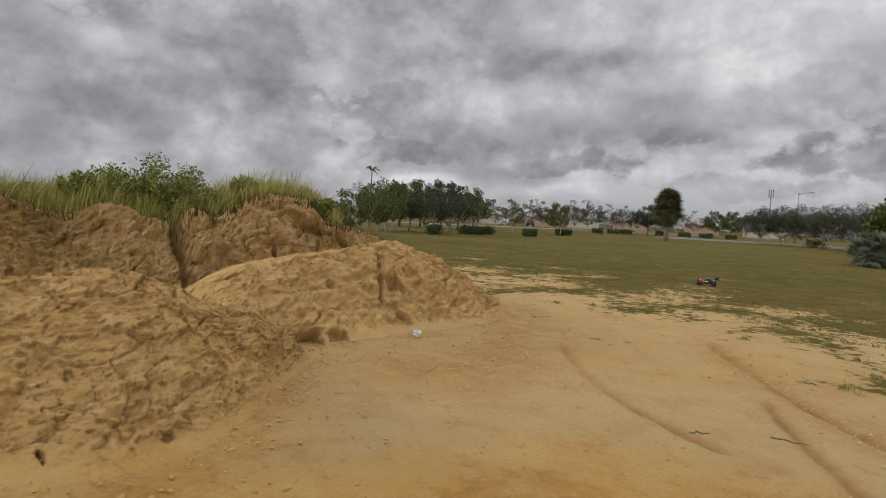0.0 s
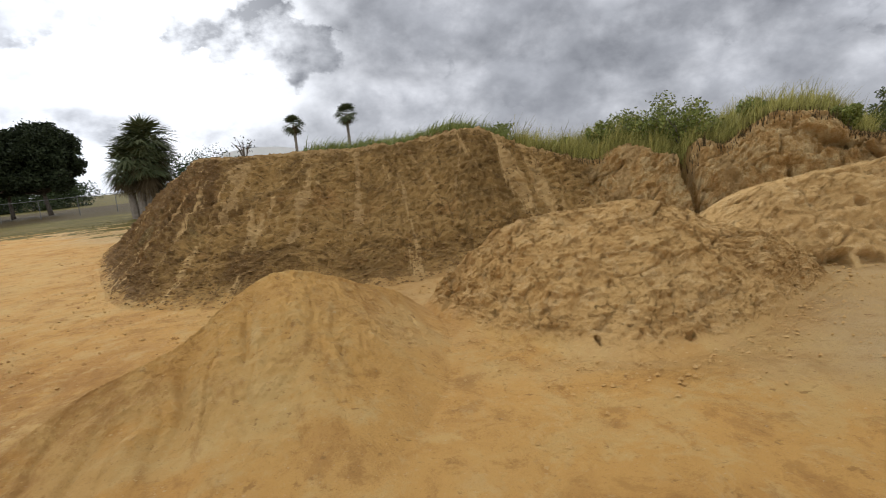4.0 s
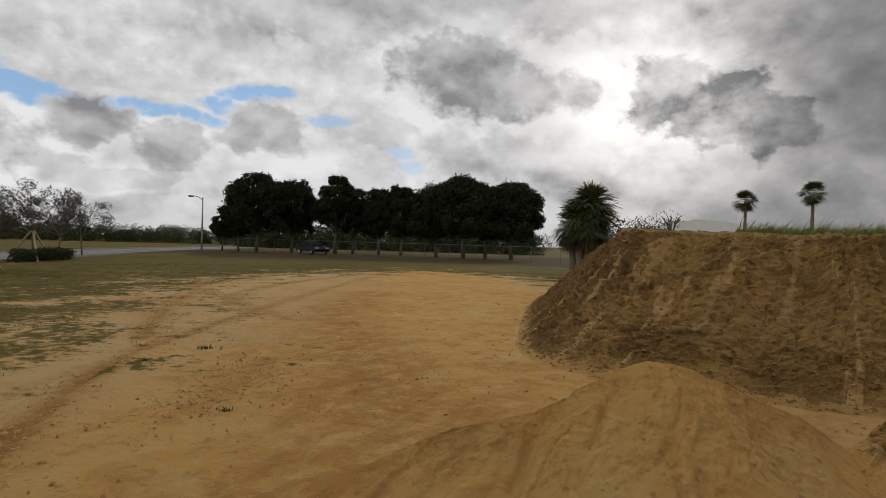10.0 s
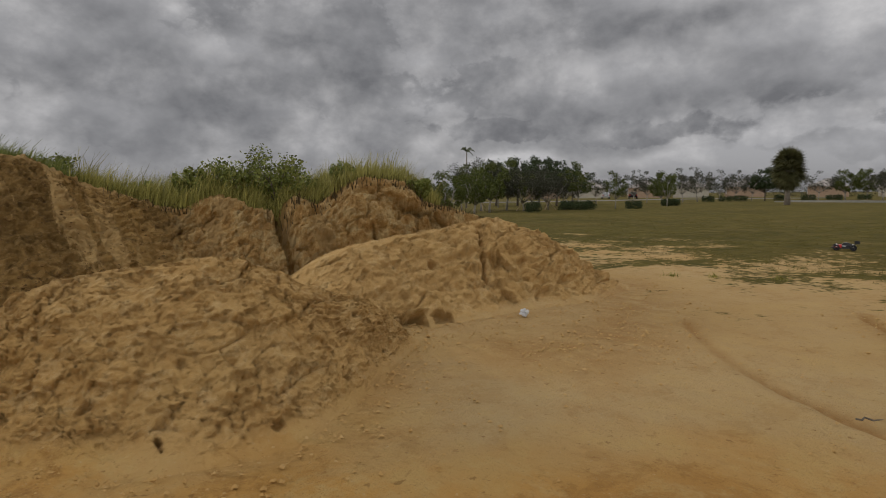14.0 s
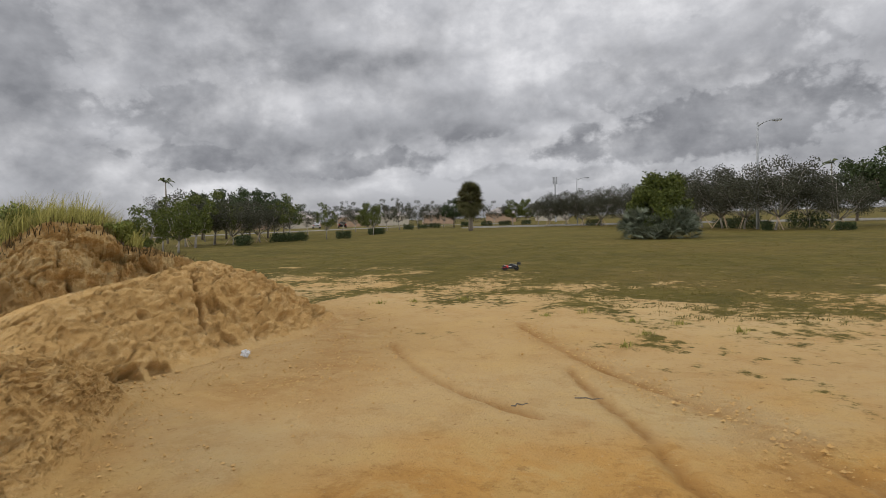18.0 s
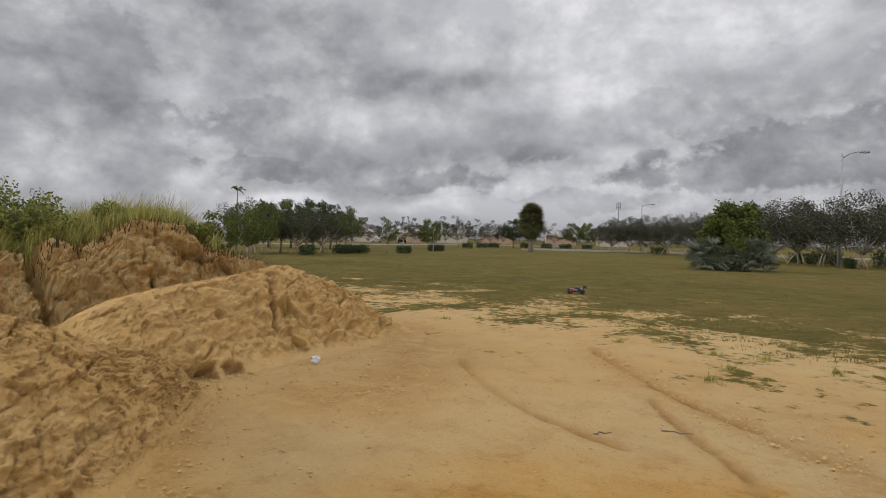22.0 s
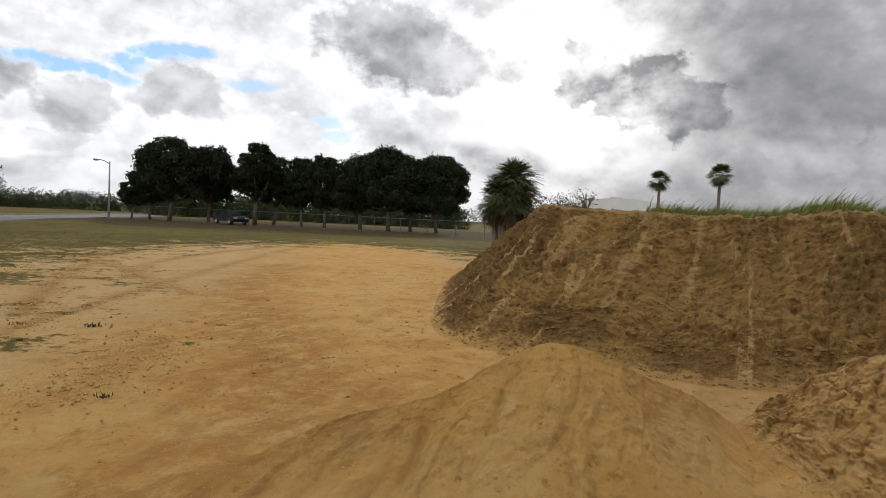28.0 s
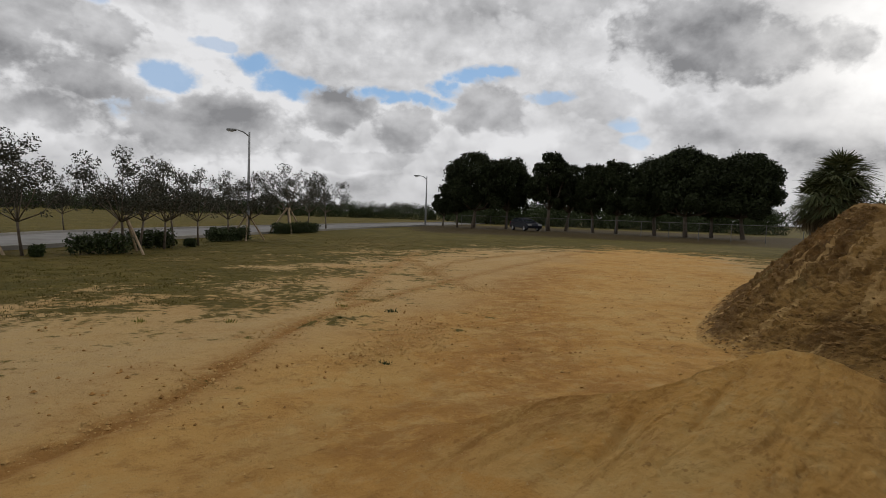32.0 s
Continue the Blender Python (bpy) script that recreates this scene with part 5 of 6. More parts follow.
def mound_grass():
    rng = np.random.default_rng(61)
    x, y, z, w = [a.ravel() for a in MAIN_GRID]
    az = np.degrees(np.arctan2(-x, y))
    thin = (w > 1.03) & (w < 1.45) & (az < 1) & (az > -22)
    thick = (w > np.where(az < -36, 1.08, 1.0) + 0.05 * rng.random(len(w))) & (w < 1.55) & (az <= -19) & (az > -49 + 3 * rng.random(len(w))) & ~((w < 1.06) & (az > -36) & (az < -28))
    def pick(keep, count):
        i = rng.choice(np.flatnonzero(keep), count)
        r = np.stack([x[i], y[i], z[i] - 0.03], -1)
        r[:, :2] += rng.normal(0, 0.06, (count, 2))
        return r
    blades(rng, pick(thin, 15000), 0.19, 0.006, (0.5, 0.0), WEED, "mound_grass", "wind-bent green grass along the mound's crest")
    blades(rng, pick(thick & (z > 0.95), 60000), 0.32, 0.005, (0.22, -0.05), BLADE, "mound_grass", "tall yellow-green grass on top of the mound")
    edge = (w > 0.93) & (w < 1.1) & (az <= -21) & (az > -54) & ~((az > -36) & (az < -28))
    blades(rng, pick(edge, 900), 0.12, 0.006, (-0.4, -0.6), DEAD_LEAF, "mound_grass", "dry brown grass hanging over the mound's edge")


mound_grass()


def weed_shrub(az, d, height, spread, seed, mat=WEED, count=420):
    spot = polar(az, d)
    gx, gy, gz, gw = [a.ravel() for a in MAIN_GRID]
    spot.z = gz[np.argmin((gx - spot.x) ** 2 + (gy - spot.y) ** 2)]
    root = thing("weed_shrub", "leafy green weed on top of the mound", "shrub", "weeds on the mound", at=spot)
    rng = np.random.default_rng(seed)
    bm = bmesh.new()
    centres = []
    for n in range(9):
        a = 2.399 * n
        tip = Vector((math.cos(a) * spread * rng.uniform(0.2, 0.5), math.sin(a) * spread * rng.uniform(0.2, 0.5), height * rng.uniform(0.6, 1.0)))
        tube(bm, [(0, 0, -0.1), tip * 0.5 + Vector((0, 0, 0.05)), tip], [0.014, 0.01, 0.004], 5)
        centres += [tuple(tip), tuple(tip * 0.75), tuple(tip * 0.5)]
    part("stem", bm, BARK, root)
    v, q = leaf_cloud(rng, centres, [spread * 0.17] * len(centres), count * 6, 0.026)
    child("foliage", fast_mesh("foliage", v, q, mat), root)


for n, row in enumerate([(-32.0, 10.6, 0.85, 1.2), (-33.6, 10.4, 0.80, 1.1), (-30.4, 11.0, 0.66, 1.0), (-35.0, 10.2, 0.68, 1.0), (-40.6, 11.0, 0.36, 0.5), (-27.6, 10.8, 0.50, 0.5), (-24.0, 11.0, 0.36, 0.35), 
                         (-17.6, 11.6, 0.30, 0.7), (-36.2, 11.0, 0.45, 0.8), (6.4, 12.2, 0.42, 0.5), (-47.6, 10.2, 0.3, 0.4)]):
    weed_shrub(*row, 400 + n, WEED if row[0] < 0 else YOUNG_LEAF, 420 if row[0] < 0 else 12)


def lawn_blades():
    """Low clumps of short grass, thinning out towards the sand."""
    rng = np.random.default_rng(71)
    n = 26000
    az, d = np.radians(rng.uniform(-118, 95, n)), 6.5 + 30 * rng.random(n) ** 1.2
    x, y = -np.sin(az) * d, np.cos(az) * d
    inside = edge_distance(x, y, SAND_EDGE)
    patchy = soft_noise(x, y, 1.4, 72, 3)
    keep = (inside < -0.3 + 1.3 * patchy) & (inside > -24) & ((x > 9) | (x < -7)) & ~((y > 4.6) & (x > 0) & (x < 10))
    x, y = x[keep][:11000], y[keep][:11000]
    each = 14
    wide = np.repeat(rng.uniform(0.03, 0.14, len(x)), each)
    roots = np.stack([np.repeat(x, each) + wide * rng.normal(size=len(wide)), np.repeat(y, each) + wide * rng.normal(size=len(wide)), 0 * wide - 0.03], -1)
    half = rng.random(len(roots)) < 0.6
    blades(rng, roots[half], 0.030, 0.006, (0.1, 0), LAWN, "lawn_grass", "short worn olive grass clumps round the sand lot")
    blades(rng, roots[~half], 0.026, 0.006, (0.1, 0), DRY_LAWN, "lawn_grass", "dry straw-coloured grass among the green clumps")


lawn_blades()


def tuft(x, y, size, seed, mat=BLADE, label="small grass tuft growing in the sand"):
    rng = np.random.default_rng(seed)
    n = 70
    r = np.abs(rng.normal(0, size * 0.5, n))
    a = rng.uniform(0, 2 * math.pi, n)
    roots = np.stack([x + r * np.cos(a), y + r * np.sin(a) * 0.8, 0 * a - 0.03], -1)
    ob = blades(rng, roots, size * 0.25 + 0.015, 0.005, (0, 0), mat, "grass_tuft", label, "grass")
    ob["group"] = "grass tufts"


for n, (x, y, size) in enumerate([(9.8, 0.1, 0.22), (8.1, -0.7, 0.16), (7.3, -0.4, 0.15), (8.4, -1.9, 0.18), (-6.6, 5.6, 0.15), (-4.0, 3.6, 0.09), (-6.5, 4.6, 0.07), (10.6, 3.9, 0.22), (10.9, 3.3, 0.18), (11.3, 2.4, 0.2),
                                  (9.1, -0.6, 0.12), (-7.4, 5.2, 0.1), (-7.0, 3.2, 0.12), (-7.6, 2.2, 0.14), (8.9, -1.2, 0.2), (9.5, 0.7, 0.12)]):
    tuft(x, y, size, 500 + n, BLADE if n not in (4, 5, 6) else HEDGE_LEAF)


def clods():
    """Loose crumbs of earth and small stones lying on the lot and at the feet of the heaps."""
    rng = np.random.default_rng(81)
    pts = []
    for stations, n, spread in ((MAIN, 2600, 0.7), (TERRACE, 900, 0.35), (NEAR, 1300, 0.35), (RAMP, 250, 0.3)):
        st = spline(stations, 200)
        i = rng.integers(0, 200, n)
        d = st[i, 2:4] - st[i, :2]
        d /= np.linalg.norm(d, axis=1)[:, None]
        off = rng.exponential(spread, n) - 0.15
        p = st[i, :2] - d * off[:, None] + rng.normal(0, 0.08, (n, 2))
        pts.append(np.c_[p, np.zeros(n), 0.003 + 0.011 * rng.random(n) ** 4 * (2.2 if stations is MAIN else 1.5)])
    n = 8000
    az, d = np.radians(rng.uniform(-110, 80, n)), rng.uniform(1.6, 15, n)
    p = np.c_[-np.sin(az) * d, np.cos(az) * d, 0 * d - 0.018, 0.004 + 0.011 * rng.random(n) ** 4]
    p = p[edge_distance(p[:, 0], p[:, 1], SAND_EDGE) > 0.2]
    pts.append(p)
    n = 7000
    az, d = np.radians(rng.uniform(5, 85, n)), 3.6 + 21 * rng.random(n) ** 1.2
    p = np.c_[-np.sin(az) * d, np.cos(az) * d, 0 * d - 0.012, 0.004 + 0.022 * rng.random(n) ** 5]
    loose = p[(edge_distance(p[:, 0], p[:, 1], SAND_EDGE) > 0.2) & (soft_noise(p[:, 0], p[:, 1], 1.1, 82) > 0.08)]
    for line, wide, weight in WORN:
        st = spline(line, 300)
        i = rng.integers(0, 300, int(1500 * weight))
        pts.append(np.c_[st[i] + rng.normal(0, wide, (len(i), 2)), 0 * i - 0.01, 0.006 + 0.018 * rng.random(len(i)) ** 4])
    for grid, n, big in ((NEAR_GRID, 700, 0.010), (TERRACE_GRID, 700, 0.010), (RAMP_GRID, 700, 0.007)):
        gx, gy, gz, gw = [a.ravel() for a in grid]
        i = rng.choice(np.flatnonzero((gw < 0.97) & (gz > 0.0)), n)
        pts.append(np.c_[gx[i], gy[i], gz[i], 0.004 + big * rng.random(n) ** 3])
    gx, gy, gz, gw = [a.ravel() for a in MAIN_GRID]
    chance = np.where((gw < 0.97) & (gz > 0.0) & (np.arctan2(gx, gy) < 0.45), np.exp(-(((gw - 0.2) / 0.13) ** 2)) + 0.08, 0.0)
    i = rng.choice(len(gx), 7500, p=chance / chance.sum())
    lumps = np.c_[gx[i], gy[i], gz[i], 0.006 + 0.026 * rng.random(len(i)) ** 3]
    base = np.array([(1, 0, 0), (-1, 0, 0), (0, 1, 0), (0, -1, 0), (0, 0, 0.7), (0, 0, -0.6)])
    tri = np.array([(0, 2, 4), (2, 1, 4), (1, 3, 4), (3, 0, 4), (2, 0, 5), (1, 2, 5), (3, 1, 5), (0, 3, 5)])
    for p, mat, label in ((np.vstack(pts), CLOD, "loose tan crumbs of earth and small stones"), (lumps, DARK_CLOD, "brown crumbs of earth rolled down the mound"), (loose, RED_CLOD, "orange-brown clods thrown up by wheels")):
        v = base[None] * rng.uniform(0.6, 1.4, (len(p), 6, 1)) * p[:, None, 3:4] + p[:, None, :3]
        f = (tri[None] + 6 * np.arange(len(p))[:, None, None]).reshape(-1, 3)
        me = bpy.data.meshes.new("dirt_clods")
        me.from_pydata(v.reshape(-1, 3).tolist(), [], f.tolist())
        me.materials.append(mat)
        tagged(new("dirt_clods", me), label, "dirt", kind="stuff")


clods()

# ---- roads, fence, lamps ----
KERB = plain("kerb_concrete", (0.30, 0.29, 0.27), 0.9, vary=0.12, scale=2.0, spec=0.1)
PAINT_WHITE = plain("white_paint", (0.72, 0.72, 0.70), 0.6, vary=0.05)


def road(name, label, near, far, kerbs=True):
    a, b = spline(near, 60), spline(far, 60)
    verts, faces = [], []
    for p, q in zip(a, b):
        verts += [(*p, -0.05), (*p, 0.012), (*q, 0.012), (*q, -0.05)]
    for n in range(59):
        for c in range(3):
            faces.append((4 * n + c, 4 * n + c + 1, 4 * n + c + 5, 4 * n + c + 4))
    tagged(new(name, mesh_of(name, verts, faces, ASPHALT)), label, "road", kind="structure")
    for edge, other in ((a, b), (b, a)) if kerbs else ():
        verts, faces = [], []
        for p, q in zip(edge, other):
            d = (p - q) / np.linalg.norm(p - q)
            o = p + d * 0.16
            verts += [(*p, -0.05), (*p, 0.12), (*o, 0.12), (*o, -0.05)]
        for n in range(59):
            for c in range(3):
                faces.append((4 * n + c, 4 * n + c + 1, 4 * n + c + 5, 4 * n + c + 4))
        tagged(new("kerb", mesh_of("kerb", verts, faces, KERB)), "pale concrete kerb along the road", "kerb", kind="structure")


road("road", "pale grey asphalt road past the roadside trees", [(-19.0, -14.0), (-20.4, -4.0), (-21.6, 1.9), (-28.3, 9.5), (-42.8, 27.7), (-55.0, 44.9), (-80.0, 82.0)],
     [(-25.5, -14.0), (-27.0, -4.0), (-28.6, 1.4), (-34.8, 7.2), (-48.4, 24.4), (-61.0, 41.6), (-86.0, 78.5)])
road("road", "pale grey road beyond the field", [(92.0, 20.0), (90.0, -10.0), (84.0, -24.0), (76.0, -42.0), (64.0, -66.0)], [(100.0, 20.0), (98.0, -10.0), (92.0, -27.0), (83.0, -45.0), (71.0, -70.0)])
road("road", "far grey street in front of the houses", [(44.0, 92.0), (62.0, 66.0), (86.0, 52.0), (128.0, 40.0), (150.0, 20.0)], [(47.0, 97.0), (66.0, 71.0), (89.0, 58.0), (131.0, 46.0), (157.0, 24.0)], False)


def fence(line):
    pts = spline(line, 80)
    steps = np.r_[0, np.cumsum(np.hypot(*np.diff(pts, axis=0).T))]
    n = int(steps[-1] / 3.0)
    at = np.stack([np.interp(np.linspace(0, steps[-1], n + 1), steps, pts[:, i]) for i in range(2)], -1)
    root = thing("chain_link_fence", "grey chain-link fence with steel posts and a top rail", "fence", at=(*at[0], 0))
    for p in at:
        bm = bmesh.new()
        tube(bm, [(p[0] - at[0][0], p[1] - at[0][1], -0.1), (p[0] - at[0][0], p[1] - at[0][1], 1.55)], [0.03, 0.03], 8)
        part("post", bm, FENCE_STEEL, root)
    for p, q in zip(at, at[1:]):
        a, b = Vector((*(p - at[0]), 0)), Vector((*(q - at[0]), 0))
        bm = bmesh.new()
        tube(bm, [a + Vector((0, 0, 1.5)), b + Vector((0, 0, 1.5))], [0.025, 0.025], 6)
        part("rail", bm, FENCE_STEEL, root)
        vs, fs = [], []
        for k in range(-5, 10):
            for sgn in (1, -1):
                u0, u1 = k * 0.3, k * 0.3 + 1.45
                t0, t1 = max(0, u0), min(3.0, u1)
                if t1 <= t0:
                    continue
                z0, z1 = 0.05 + (t0 - u0), 0.05 + (t1 - u0)
                if sgn < 0:
                    t0, t1 = 3.0 - t0, 3.0 - t1
                c = len(vs)
                for t, z in ((t0, z0), (t1, z1)):
                    o = a.lerp(b, t / 3.0)
                    vs += [(o.x, o.y, z - 0.004), (o.x, o.y, z + 0.004)]
                fs.append((c, c + 1, c + 3, c + 2))
        child("wire_mesh", mesh_of("wire_mesh", vs, fs, FENCE_STEEL), root)


fence([(-58.0, 55.0), (-47.0, 54.0), (-38.0, 54.5), (-22.0, 53.8), (-12.0, 52.5), (2.0, 51.0)])


def street_lamp(az, d, height, arm, turn):
    root = thing("street_lamp", "grey steel street lamp with a curved arm", "street lamp", "street lamps", at=polar(az, d), turn=turn)
    bm = bmesh.new()
    tube(bm, [(0, 0, -0.1), (0, 0, height * 0.5), (0, 0, height)], [0.13, 0.10, 0.07], 10)
    part("pole", bm, LAMP_GREY, root, smooth=True)
    bm = bmesh.new()
    tube(bm, [(0, 0, height - 0.35), (arm * 0.4, 0, height - 0.05), (arm * 0.8, 0, height + 0.08), (arm, 0, height + 0.08)], [0.05, 0.045, 0.04, 0.04], 8)
    part("arm", bm, LAMP_GREY, root, smooth=True)
    bm = bmesh.new()
    box(bm, (arm - 0.1, -0.14, height - 0.02), (arm + 0.6, 0.14, height + 0.15), 0.05)
    part("lamp_head", bm, LAMP_GREY, root)
    bm = bmesh.new()
    box(bm, (arm + 0.1, -0.1, height - 0.07), (arm + 0.5, 0.1, height - 0.025), 0.02)
    part("lens", bm, PAINT_WHITE, root, "pale glass lens")


street_lamp(66.3, 46.0, 7.1, 1.0, 66.3 + 180)
street_lamp(50.0, 80.0, 6.5, 1.1, 50.0 + 180)
street_lamp(-103.7, 55.5, 8.7, 1.15, -103.7)
street_lamp(-88.6, 112.0, 8.2, 1.6, -88.6)


def radio_mast(az, d, height):
    root = thing("radio_mast", "thin grey radio mast with antenna cluster", "mast", at=polar(az, d))
    bm = bmesh.new()
    tube(bm, [(0, 0, -0.1), (0, 0, height)], [0.22, 0.12], 8)
    part("pole", bm, LAMP_GREY, root)
    for n in range(6):
        a = n * math.pi / 3
        bm = bmesh.new()
        box(bm, (0.5 * math.cos(a) - 0.09, 0.5 * math.sin(a) - 0.09, height - 1.7), (0.5 * math.cos(a) + 0.09, 0.5 * math.sin(a) + 0.09, height), 0.03)
        tube(bm, [(0, 0, height - 1.2), (0.5 * math.cos(a), 0.5 * math.sin(a), height - 1.2)], [0.05, 0.05], 5)
        part("antenna", bm, LAMP_GREY, root)


radio_mast(-86.6, 150, 11.0)

# ---- buildings ----
STUCCO = plain("stucco", (0.36, 0.25, 0.17), 0.9, vary=0.1, scale=1.5)
PALE_STUCCO = plain("pale_stucco", (0.42, 0.38, 0.31), 0.9, vary=0.1, scale=1.5)
ROOF_GREY = plain("roof_shingle", (0.30, 0.27, 0.25), 0.9, vary=0.25, scale=4.0)
ROOF_WHITE = plain("white_roof", (0.74, 0.74, 0.73), 0.6, vary=0.05, scale=0.5)
GLASS = plain("window_glass", (0.03, 0.035, 0.04), 0.08, vary=0.1, spec=0.6)
DOOR = plain("door_paint", (0.30, 0.20, 0.13), 0.6, vary=0.1)


def house(az, d, turn, length, deep, wall, mat, label):
    root = thing("house", label, "house", "houses beyond the field", at=polar(az, d), turn=turn)
    bm = bmesh.new()
    box(bm, (-length / 2, -deep / 2, -0.2), (length / 2, deep / 2, wall))
    part("wall", bm, mat, root)
    bm = bmesh.new()
    o, h = 0.5, deep * 0.24
    low = [bm.verts.new((sx * (length / 2 + o), sy * (deep / 2 + o), wall + 0.01)) for sx, sy in ((-1, -1), (1, -1), (1, 1), (-1, 1))]
    top = [bm.verts.new((sx * (length / 2 - deep * 0.38), 0, wall + h)) for sx in (-1, 1)]
    bm.faces.new(low[::-1])
    bm.faces.new((low[0], low[1], top[1], top[0]))
    bm.faces.new((low[2], low[3], top[0], top[1]))
    bm.faces.new((low[1], low[2], top[1]))
    bm.faces.new((low[3], low[0], top[0]))
    part("roof", bm, ROOF_GREY, root)
    for n in range(4):
        x = -length / 2 + length * (n + 0.6) / 4.2
        for side in (-1, 1):
            y = side * deep / 2
            if n == 1:
                bm = bmesh.new()
                box(bm, (x - 0.5, y - 0.06, 0), (x + 0.5, y + 0.06, 2.1))
                part("door", bm, DOOR, root)
                continue
            bm = bmesh.new()
            box(bm, (x - 0.85, y - 0.07, 0.85), (x + 0.85, y + 0.07, 2.1))
            w = part("window", bm, PAINT_WHITE, root)
            bm = bmesh.new()
            box(bm, (x - 0.72, y - 0.085, 0.95), (x + 0.72, y + 0.085, 2.0))
            part("pane", bm, GLASS, w)


for az, d, turn, length, mat in ((-58.4, 172, 30, 15, STUCCO), (-62.6, 176, 30, 15, PALE_STUCCO), (-67.4, 180, 25, 13, STUCCO), (-71.2, 184, 20, 14, PALE_STUCCO), (-75.4, 188, 18, 15, STUCCO), (-81.4, 192, 10, 16, STUCCO), (-86.2, 195, 10, 14, PALE_STUCCO)):
    house(az, d, turn, length, 9.0, 2.7, mat, "low stucco house with a grey hipped roof")

def arched_hall():
    root = thing("arched_hall", "big white hall with a low curved roof", "building", at=polar(4.6, 150), turn=4.6)
    bm = bmesh.new()
    box(bm, (-11, -8, -0.2), (11, 8, 4.5))
    part("wall", bm, PALE_STUCCO, root)
    bm = bmesh.new()
    n = 24
    rows = []
    for y in (-8.4, 8.4):
        rows.append([bm.verts.new((11.4 * math.cos(math.pi * i / n), y, 4.5 + 3.9 * math.sin(math.pi * i / n) ** 0.8)) for i in range(n + 1)])
    for i in range(n):
        bm.faces.new((rows[0][i], rows[0][i + 1], rows[1][i + 1], rows[1][i]))
    for r in rows:
        bm.faces.new(r)
    part("roof", bm, ROOF_WHITE, root)
    bm = bmesh.new()
    box(bm, (-2.2, -0.8, 8.3), (0.2, 0.8, 8.9), 0.05)
    part("roof_vent", bm, LAMP_GREY, root)


arched_hall()

# ---- vehicles ----
RUBBER = plain("rubber", (0.025, 0.025, 0.027), 0.85, vary=0.25, scale=20.0, grain=0.002)
CHROME = plain("bright_metal", (0.55, 0.55, 0.56), 0.3, 0.9, vary=0.05)
LAMP_RED = plain("red_lens", (0.35, 0.02, 0.015), 0.2, vary=0.05)
PLASTIC = plain("black_plastic", (0.018, 0.018, 0.02), 0.45, vary=0.2, scale=10.0)


def wheel_mesh(bm, radius, width, tread=0, axis_y=0.0):
    """A round-shouldered tyre lying along y."""
    ring = [(radius * 0.62, -width / 2), (radius * 0.86, -width / 2), (radius * 0.97, -width * 0.36), (radius, -width * 0.12), (radius, width * 0.12), (radius * 0.97, width * 0.36), (radius * 0.86, width / 2), (radius * 0.62, width / 2)]
    n = 28
    rows = []
    for i in range(n):
        a = 2 * math.pi * i / n
        f = 1 - (tread if i % 2 else 0)
        rows.append([bm.verts.new((r * (f if r > radius * 0.9 else 1) * math.cos(a), y + axis_y, r * (f if r > radius * 0.9 else 1) * math.sin(a))) for r, y in ring])
    for i in range(n):
        a, b = rows[i], rows[(i + 1) % n]
        for c in range(len(ring) - 1):
            bm.faces.new((a[c], a[c + 1], b[c + 1], b[c]))
        bm.faces.new((a[-1], a[0], b[0], b[-1]))


def rim_mesh(bm, radius, width, spokes=6):
    tube(bm, [(0, -width / 2, 0), (0, width / 2, 0)], [radius * 0.22, radius * 0.22], 12)
    for s in range(spokes):
        a = 2 * math.pi * s / spokes
        tube(bm, [(0, width * 0.3, 0), (radius * math.cos(a), width * 0.25, radius * math.sin(a))], [radius * 0.16, radius * 0.1], 6)
    n = 24
    rows = []
    for i in range(n):
        a = 2 * math.pi * i / n
        rows.append([bm.verts.new((r * math.cos(a), y, r * math.sin(a))) for r, y in ((radius, -width / 2), (radius * 1.04, 0), (radius, width / 2), (radius * 0.88, width * 0.4), (radius * 0.88, -width * 0.4))])
    for i in range(n):
        a, b = rows[i], rows[(i + 1) % n]
        for c in range(5):
            bm.faces.new((a[c], a[(c + 1) % 5], b[(c + 1) % 5], b[c]))


